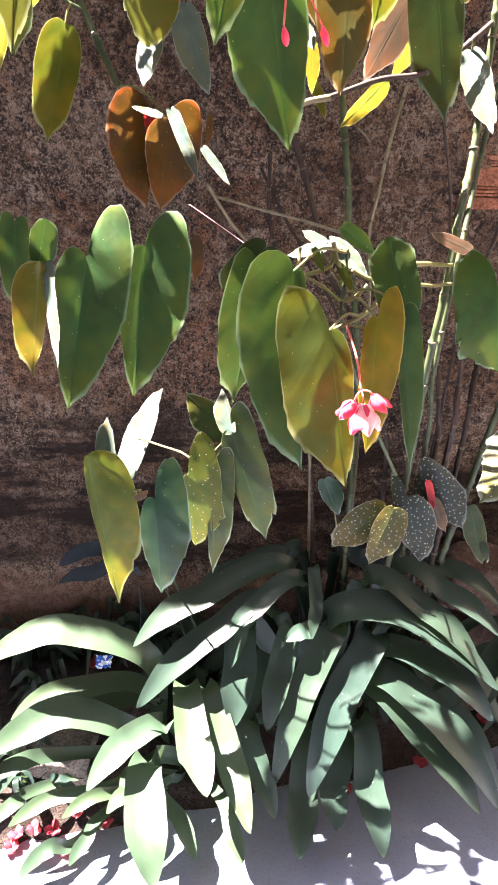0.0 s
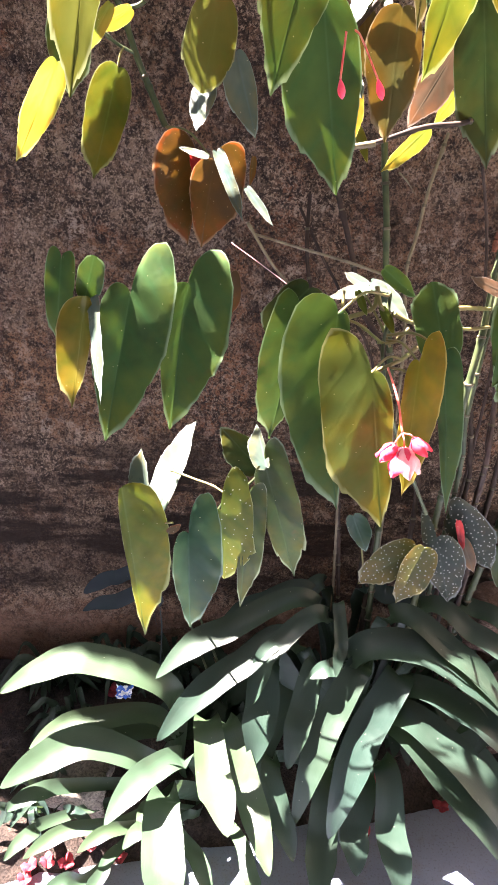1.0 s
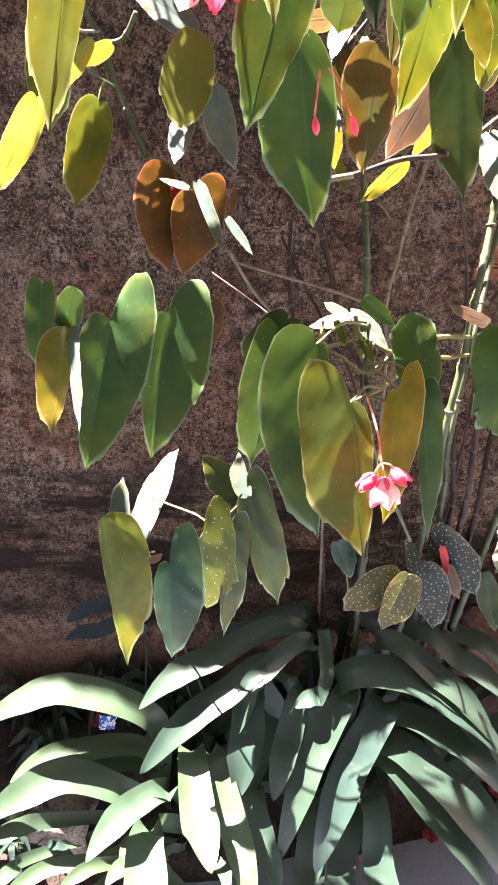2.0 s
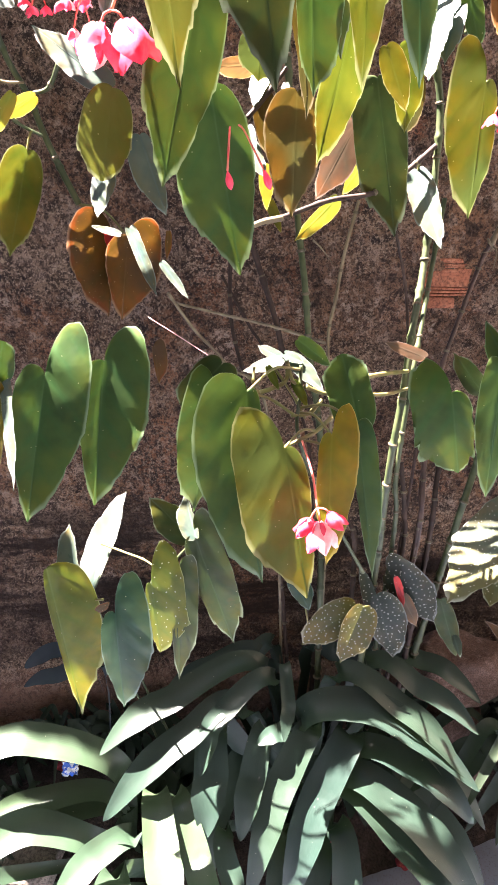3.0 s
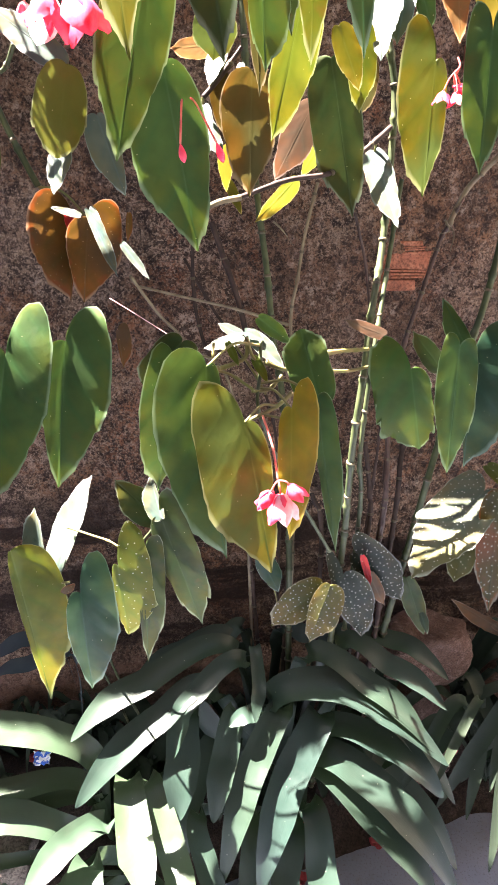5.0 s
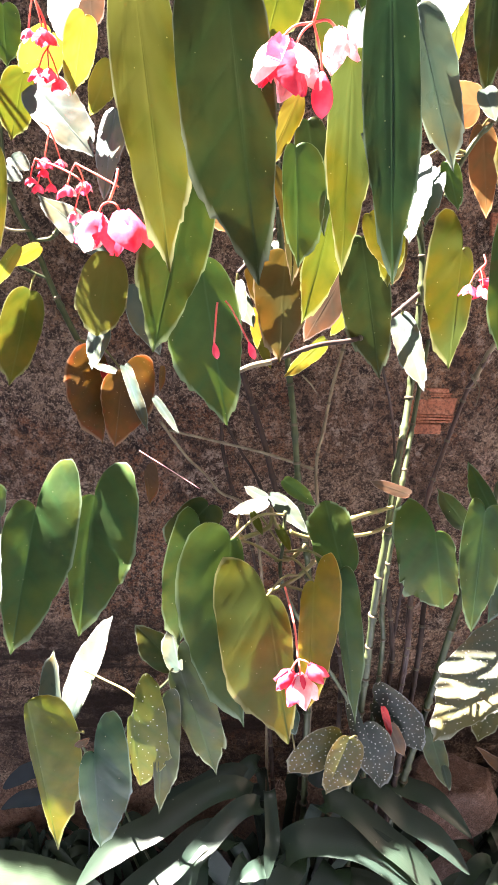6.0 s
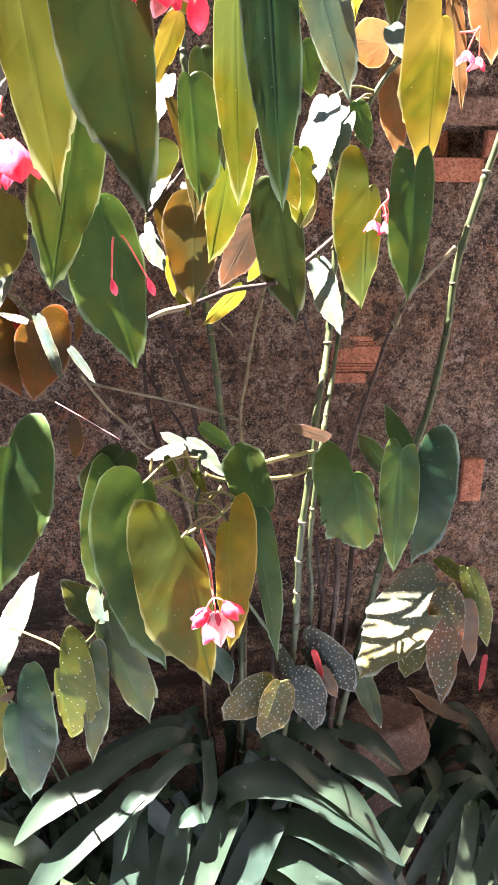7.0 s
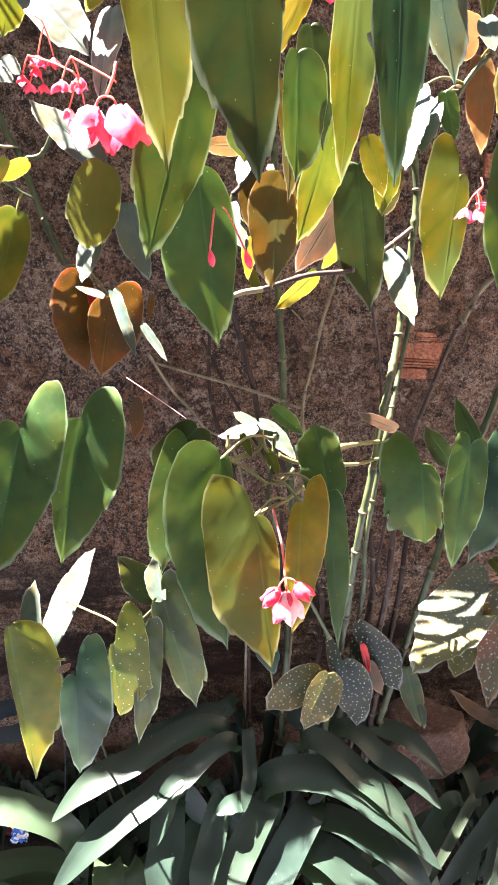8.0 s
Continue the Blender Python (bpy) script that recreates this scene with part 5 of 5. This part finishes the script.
strap(clivia_front, (-0.079, 0.971, 0.324), (-0.028, 0.852, 0.277), (0.017, 0.705, 0.234), 0.059, STRAPSUN)
strap(clivia_front, (-0.196, 0.881, 0.208), (-0.194, 0.779, 0.203), (-0.170, 0.660, 0.131), 0.083, STRAPSUN)
strap(clivia_front, (-0.178, 0.870, 0.114), (-0.131, 0.804, 0.118), (-0.094, 0.741, 0.074), 0.035, STRAPSUN)
strap(clivia_front, (-0.158, 0.936, 0.248), (-0.227, 0.878, 0.289), (-0.312, 0.789, 0.243), 0.057, STRAPSUN)
strap(clivia_front, (-0.240, 0.890, 0.156), (-0.245, 0.840, 0.163), (-0.284, 0.800, 0.145), 0.033, STRAPSUN)
strap(clivia_front, (-0.302, 0.841, 0.079), (-0.326, 0.779, 0.093), (-0.357, 0.734, 0.073), 0.028, STRAPSUN)
strap(clivia_front, (-0.039, 0.856, 0.092), (-0.020, 0.790, 0.098), (0.004, 0.737, 0.067), 0.035, STRAPSUN)
strap(clivia_front, (-0.260, 0.870, 0.116), (-0.311, 0.833, 0.156), (-0.376, 0.794, 0.140), 0.029, STRAPSUN)
strap(clivia_side, (-0.195, 0.995, 0.383), (-0.364, 0.993, 0.480), (-0.551, 0.951, 0.424), 0.066, STRAPSUN)
strap(clivia_side, (-0.245, 0.932, 0.241), (-0.363, 0.919, 0.316), (-0.544, 0.861, 0.244), 0.067, STRAPSUN)
strap(clivia_side, (-0.225, 1.003, 0.296), (-0.367, 0.970, 0.325), (-0.500, 0.931, 0.278), 0.054, STRAPSUN)
strap(clivia_side, (-0.278, 0.876, 0.128), (-0.395, 0.831, 0.156), (-0.487, 0.784, 0.130), 0.033, STRAPSUN)
strap(clivia_side, (-0.420, 0.905, 0.191), (-0.467, 0.869, 0.222), (-0.533, 0.839, 0.201), 0.038, STRAPSUN)
strap(clivia_side, (-0.459, 0.870, 0.120), (-0.478, 0.826, 0.151), (-0.528, 0.780, 0.127), 0.031, STRAPSUN)
strap(clivia_side, (-0.344, 0.813, 0.043), (-0.402, 0.769, 0.082), (-0.471, 0.730, 0.028), 0.031, STRAPSUN)
strap(clivia_side, (-0.217, 1.011, 0.239), (-0.338, 0.976, 0.266), (-0.461, 0.943, 0.233), 0.045, STRAPSUN)
strap(bromeliad, (-0.275, 1.176, 0.522), (-0.339, 1.158, 0.562), (-0.403, 1.126, 0.545), 0.040, STRAPBLUE)
strap(bromeliad, (-0.242, 1.160, 0.501), (-0.337, 1.124, 0.521), (-0.404, 1.102, 0.516), 0.035, STRAPBLUE)



def shade_leaves(count, seed, front=0.78, rear=1.0, x0=-0.50, x1=-0.05):
    """Unseen begonia leaves above its outermost cane, added to cast dappled shade below."""
    d = random.Random(seed)
    for _ in range(count):
        q = Vector((d.uniform(x0, x1), d.uniform(front, rear), d.uniform(2.02, 2.26)))
        ang = d.uniform(0, 6.28)
        e = q + Vector((math.cos(ang) * d.uniform(0.03, 0.12), math.sin(ang) * d.uniform(0.02, 0.08), -d.uniform(0.03, 0.08)))
        leaf(begonia, tuple(q), tuple(e), 0.05 * d.uniform(0.8, 1.2), 0.05 * d.uniform(0.8, 1.2), d.uniform(0.02, 0.05), d.uniform(0.01, 0.03), d.choice((GREEN, OLIVE, DARKGREEN)), (-0.36, 1.06, min(2.10, q.z - 0.02)), turn=d.uniform(-60, 60), fold=d.uniform(5, 25))


shade_leaves(6, 14, 1.15, 1.24, -0.86, -0.68)
shade_leaves(6, 5, 1.20, 1.28, -0.55, -0.36)

# flowers
open_flowers(begonia, (0.153, 0.875, 1.195), (0.167, 0.797, 1.130), [
    ((0.157, 0.790, 1.117), (-0.40, -0.1, -1), 0.036, 6, 0.3),
    ((0.169, 0.784, 1.115), (0.05, -0.25, -1), 0.046, 10, 0.55),
    ((0.182, 0.790, 1.126), (0.50, -0.1, -1), 0.032, 5, 0.0)])
open_flowers(begonia, (-0.062, 0.900, 1.752), (-0.072, 0.885, 1.715), [
    ((-0.084, 0.880, 1.702), (-0.25, -0.2, -1), 0.050, 6, 0.35),
    ((-0.058, 0.879, 1.704), (0.25, -0.2, -1), 0.058, 5, 0.1)])
blossom(begonia, (-0.118, 0.930, 1.744), (-0.062, 0.900, 1.732), 0.03, 2, pale=0.1)
blossom(begonia, (-0.111, 0.930, 1.719), (-0.118, 0.930, 1.744), 0.03, 2, pale=0.3)
blossom(begonia, (-0.185, 1.000, 1.757), (-0.118, 0.930, 1.744), 0.022, 2, pale=0.2)
blossom(begonia, (-0.176, 1.000, 1.745), (-0.185, 1.000, 1.757), 0.022, 2, pale=0.2)
blossom(begonia, (0.418, 0.979, 1.621), (0.423, 0.985, 1.655), 0.032, 3, pale=0.15)
blossom(begonia, (0.560, 1.060, 1.850), (0.540, 1.080, 1.863), 0.034, 2, pale=0.5)
blossom(begonia, (-0.158, 1.000, 1.880), (-0.156, 1.000, 1.911), 0.03, 3, pale=0.3)
blossom(begonia, (-0.163, 1.000, 1.789), (-0.175, 1.000, 1.813), 0.026, 2, pale=0.2)
blossom(begonia, (-0.171, 1.000, 1.935), (-0.156, 1.000, 1.911), 0.034, 3, pale=0.3)
top = open_flowers(begonia, (0.158, 0.790, 1.935), (0.150, 0.780, 1.878), [
    ((0.120, 0.775, 1.864), (-0.12, -0.15, -1), 0.062, 7, 0.55),
    ((0.132, 0.772, 1.856), (0.10, -0.3, -1), 0.046, 5, 0.3),
    ((0.172, 0.780, 1.874), (0.15, -0.2, -1), 0.040, 6, 0.55),
    ((0.160, 0.776, 1.836), (0.0, -0.1, -1), 0.012, 3, 1.0)])
bud(top, (0.160, 0.775, 1.836), (0.161, 0.772, 1.794), 0.0145, PINK)
side = blossom(begonia, (0.418, 0.979, 1.621), (0.423, 0.985, 1.655), 0.020, 1, pale=0.0)
bud(side, (0.418, 0.979, 1.621), (0.452, 0.975, 1.615), 0.0085, PINK)


def hanging_buds(top, tips):
    """Thin red stalks that end in closed buds."""
    bm = bmesh.new()
    top = Vector(top)
    for a, b in tips:
        a = Vector(a)
        tube(bm, spline([top, top.lerp(a, 0.25) + Vector((0, -0.003, 0.004)), a], 6), 0.0013, 6)
    cluster = part("flower_head", bm, STALKPINK, begonia, "thin red stalks with closed pink buds")
    for a, b in tips:
        bud(cluster, a, b, 0.0062, PINK)


hanging_buds((0.056, 0.875, 1.600), [((0.052, 0.862, 1.553), (0.056, 0.862, 1.532))])
hanging_buds((0.066, 0.875, 1.602), [((0.095, 0.862, 1.554), (0.103, 0.862, 1.532))])

# a spider's thread and a dried stipule
bm = bmesh.new()
tube(bm, spline([(-0.080, 1.100, 1.321), (-0.030, 1.100, 1.287), (0.021, 1.100, 1.251)], 6), 0.0006, 5)
part("thread", bm, ROSYWHITE, begonia, "single pale spider thread")
for a, b, c in (((0.532, 1.255, 1.420), (0.537, 1.240, 1.402), (0.515, 1.240, 1.396)), ((0.534, 1.252, 1.414), (0.546, 1.240, 1.398), (0.541, 1.232, 1.366)), ((0.205, 1.22, 1.425), (0.221, 1.215, 1.410), (0.240, 1.21, 1.385))):
    bm = bmesh.new()
    tube(bm, spline([a, b, c], 6), lambda u: 0.0022 - 0.0016 * u, 6)
    part("stipule", bm, CANEBROWN, begonia, "dried curled stipule")

# stones and litter
rock("stone", (0.52, 1.17, 0.20), (0.26, 0.16, 0.34), REDSTONE, "large brown footing stone behind the strap leaves", 9.0)
rock("stone", (0.565, 1.155, 0.475), (0.20, 0.12, 0.15), REDSTONE, "rough reddish brown stone behind the strap leaves", 2.0)
rock("stone", (-0.44, 0.97, 0.075), (0.20, 0.12, 0.15), STONE, "grey field stone half in the sun", 5.0)


def wrapper(at):
    bm = bmesh.new()
    rows = []
    for i in range(9):
        rows.append([bm.verts.new(Vector(at) + Vector(((j - 4) * 0.0045, (i - 4) * 0.002, (i - 4) * 0.003)) + Vector((noise.noise(Vector((i, j, 0.3)) * 0.8), noise.noise(Vector((i, j, 4.3)) * 0.8), noise.noise(Vector((i, j, 9.3)) * 0.8))) * 0.006) for j in range(9)])
    for r0, r1 in zip(rows, rows[1:]):
        for j in range(8):
            bm.faces.new((r0[j], r0[j + 1], r1[j + 1], r1[j]))
    return solid("wrapper", bm, FOIL, at, "crumpled blue and white plastic wrapper", "litter")


wrapper((-0.308, 1.030, 0.346))
for n, (x, y) in enumerate(((-0.501, 0.828), (-0.467, 0.840), (-0.422, 0.839), (-0.378, 0.871), (-0.311, 0.857), (-0.395, 0.802), (-0.509, 0.809), (0.686, 1.175), (0.560, 1.114), (0.291, 1.027), (-0.376, 1.179), (0.630, 1.090), (0.250, 0.930), (0.450, 1.000))):
    fallen((x, y, max(0.0, bed_height(x, y)) + 0.004), 0.026, n)

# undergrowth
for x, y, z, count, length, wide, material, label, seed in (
    (-0.52, 1.20, 0.16, 26, 0.22, 0.018, STRAPSHADE, "tuft of narrow leaves by the wall, shade in their dark colour", 1),
    (-0.38, 1.22, 0.17, 26, 0.22, 0.017, STRAPSHADE, "tuft of narrow leaves by the wall, shade in their dark colour", 2),
    (-0.22, 1.22, 0.17, 26, 0.26, 0.020, STRAPSHADE, "tuft of narrow leaves by the wall, shade in their dark colour", 3),
    (-0.46, 1.08, 0.14, 20, 0.18, 0.016, STRAPSHADE, "tuft of narrow leaves by the wall, shade in their dark colour", 11),
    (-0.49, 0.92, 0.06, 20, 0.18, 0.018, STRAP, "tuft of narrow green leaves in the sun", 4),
    (0.74, 1.10, 0.13, 34, 0.52, 0.030, STRAPSHADE, "tuft of long narrow leaves beside the stone, shade in their dark colour", 5),
    (0.92, 1.08, 0.12, 34, 0.58, 0.032, STRAPSHADE, "tuft of long narrow leaves beside the stone, shade in their dark colour", 6),
    (0.64, 1.22, 0.17, 20, 0.48, 0.034, STRAPSHADE, "tuft of long narrow leaves beside the stone, shade in their dark colour", 7),
    (0.12, 1.12, 0.15, 24, 0.34, 0.042, STRAPSHADE, "clump of strap leaves behind the large one, shade in their dark colour", 8),
    (0.34, 1.10, 0.15, 24, 0.34, 0.042, STRAPSHADE, "clump of strap leaves behind the large one, shade in their dark colour", 9),
    (-0.06, 1.10, 0.15, 24, 0.28, 0.040, STRAPSHADE, "clump of strap leaves behind the large one, shade in their dark colour", 10),
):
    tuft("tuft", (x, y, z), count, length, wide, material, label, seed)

# clay blocks that show through the plaster
def brick_at(p, wide, high, grooves, material=BRICK):
    return wall_brick(old_wall, p[0], p[2], wide, high, grooves, material)


brick_at((0.489, 1.32, 1.322), 0.105, 0.10, True)
brick_at((0.780, 1.32, 1.035), 0.05, 0.11, False)
brick_at((0.640, 1.32, 1.690), 0.15, 0.045, False)
brick_at((0.625, 1.32, 1.735), 0.05, 0.05, False)
brick_at((0.655, 1.32, 1.790), 0.15, 0.05, False, LEDGE)
brick_at((0.735, 1.32, 1.735), 0.05, 0.05, False)

# unseen walls and roof, added to block skylight and bounce light
bm = bmesh.new()
box(bm, (0, -1.9, 1.9), (10, 0.3, 3.8), 0.01)
solid("wall_south", bm, BAFFLE, (0, -1.9, 0), "unseen plain cream wall behind the camera, added to shape the light", "wall", kind="structure")
bm = bmesh.new()
box(bm, (0, -0.80, 2.75), (5.4, 2.20, 0.12), 0.01)
solid("porch_roof", bm, BAFFLE, (0, -0.80, 2.69), "unseen plain cream roof over the camera, added to block skylight", "roof", kind="structure")
for name, x in (("wall_west", -2.7), ("wall_east", 2.7)):
    bm = bmesh.new()
    box(bm, (x, -0.1, 1.35), (0.2, 3.5, 2.7), 0.01)
    solid(name, bm, BAFFLE, (x, -0.1, 0), "unseen plain cream side wall, added to cut light from the side", "wall", kind="structure")
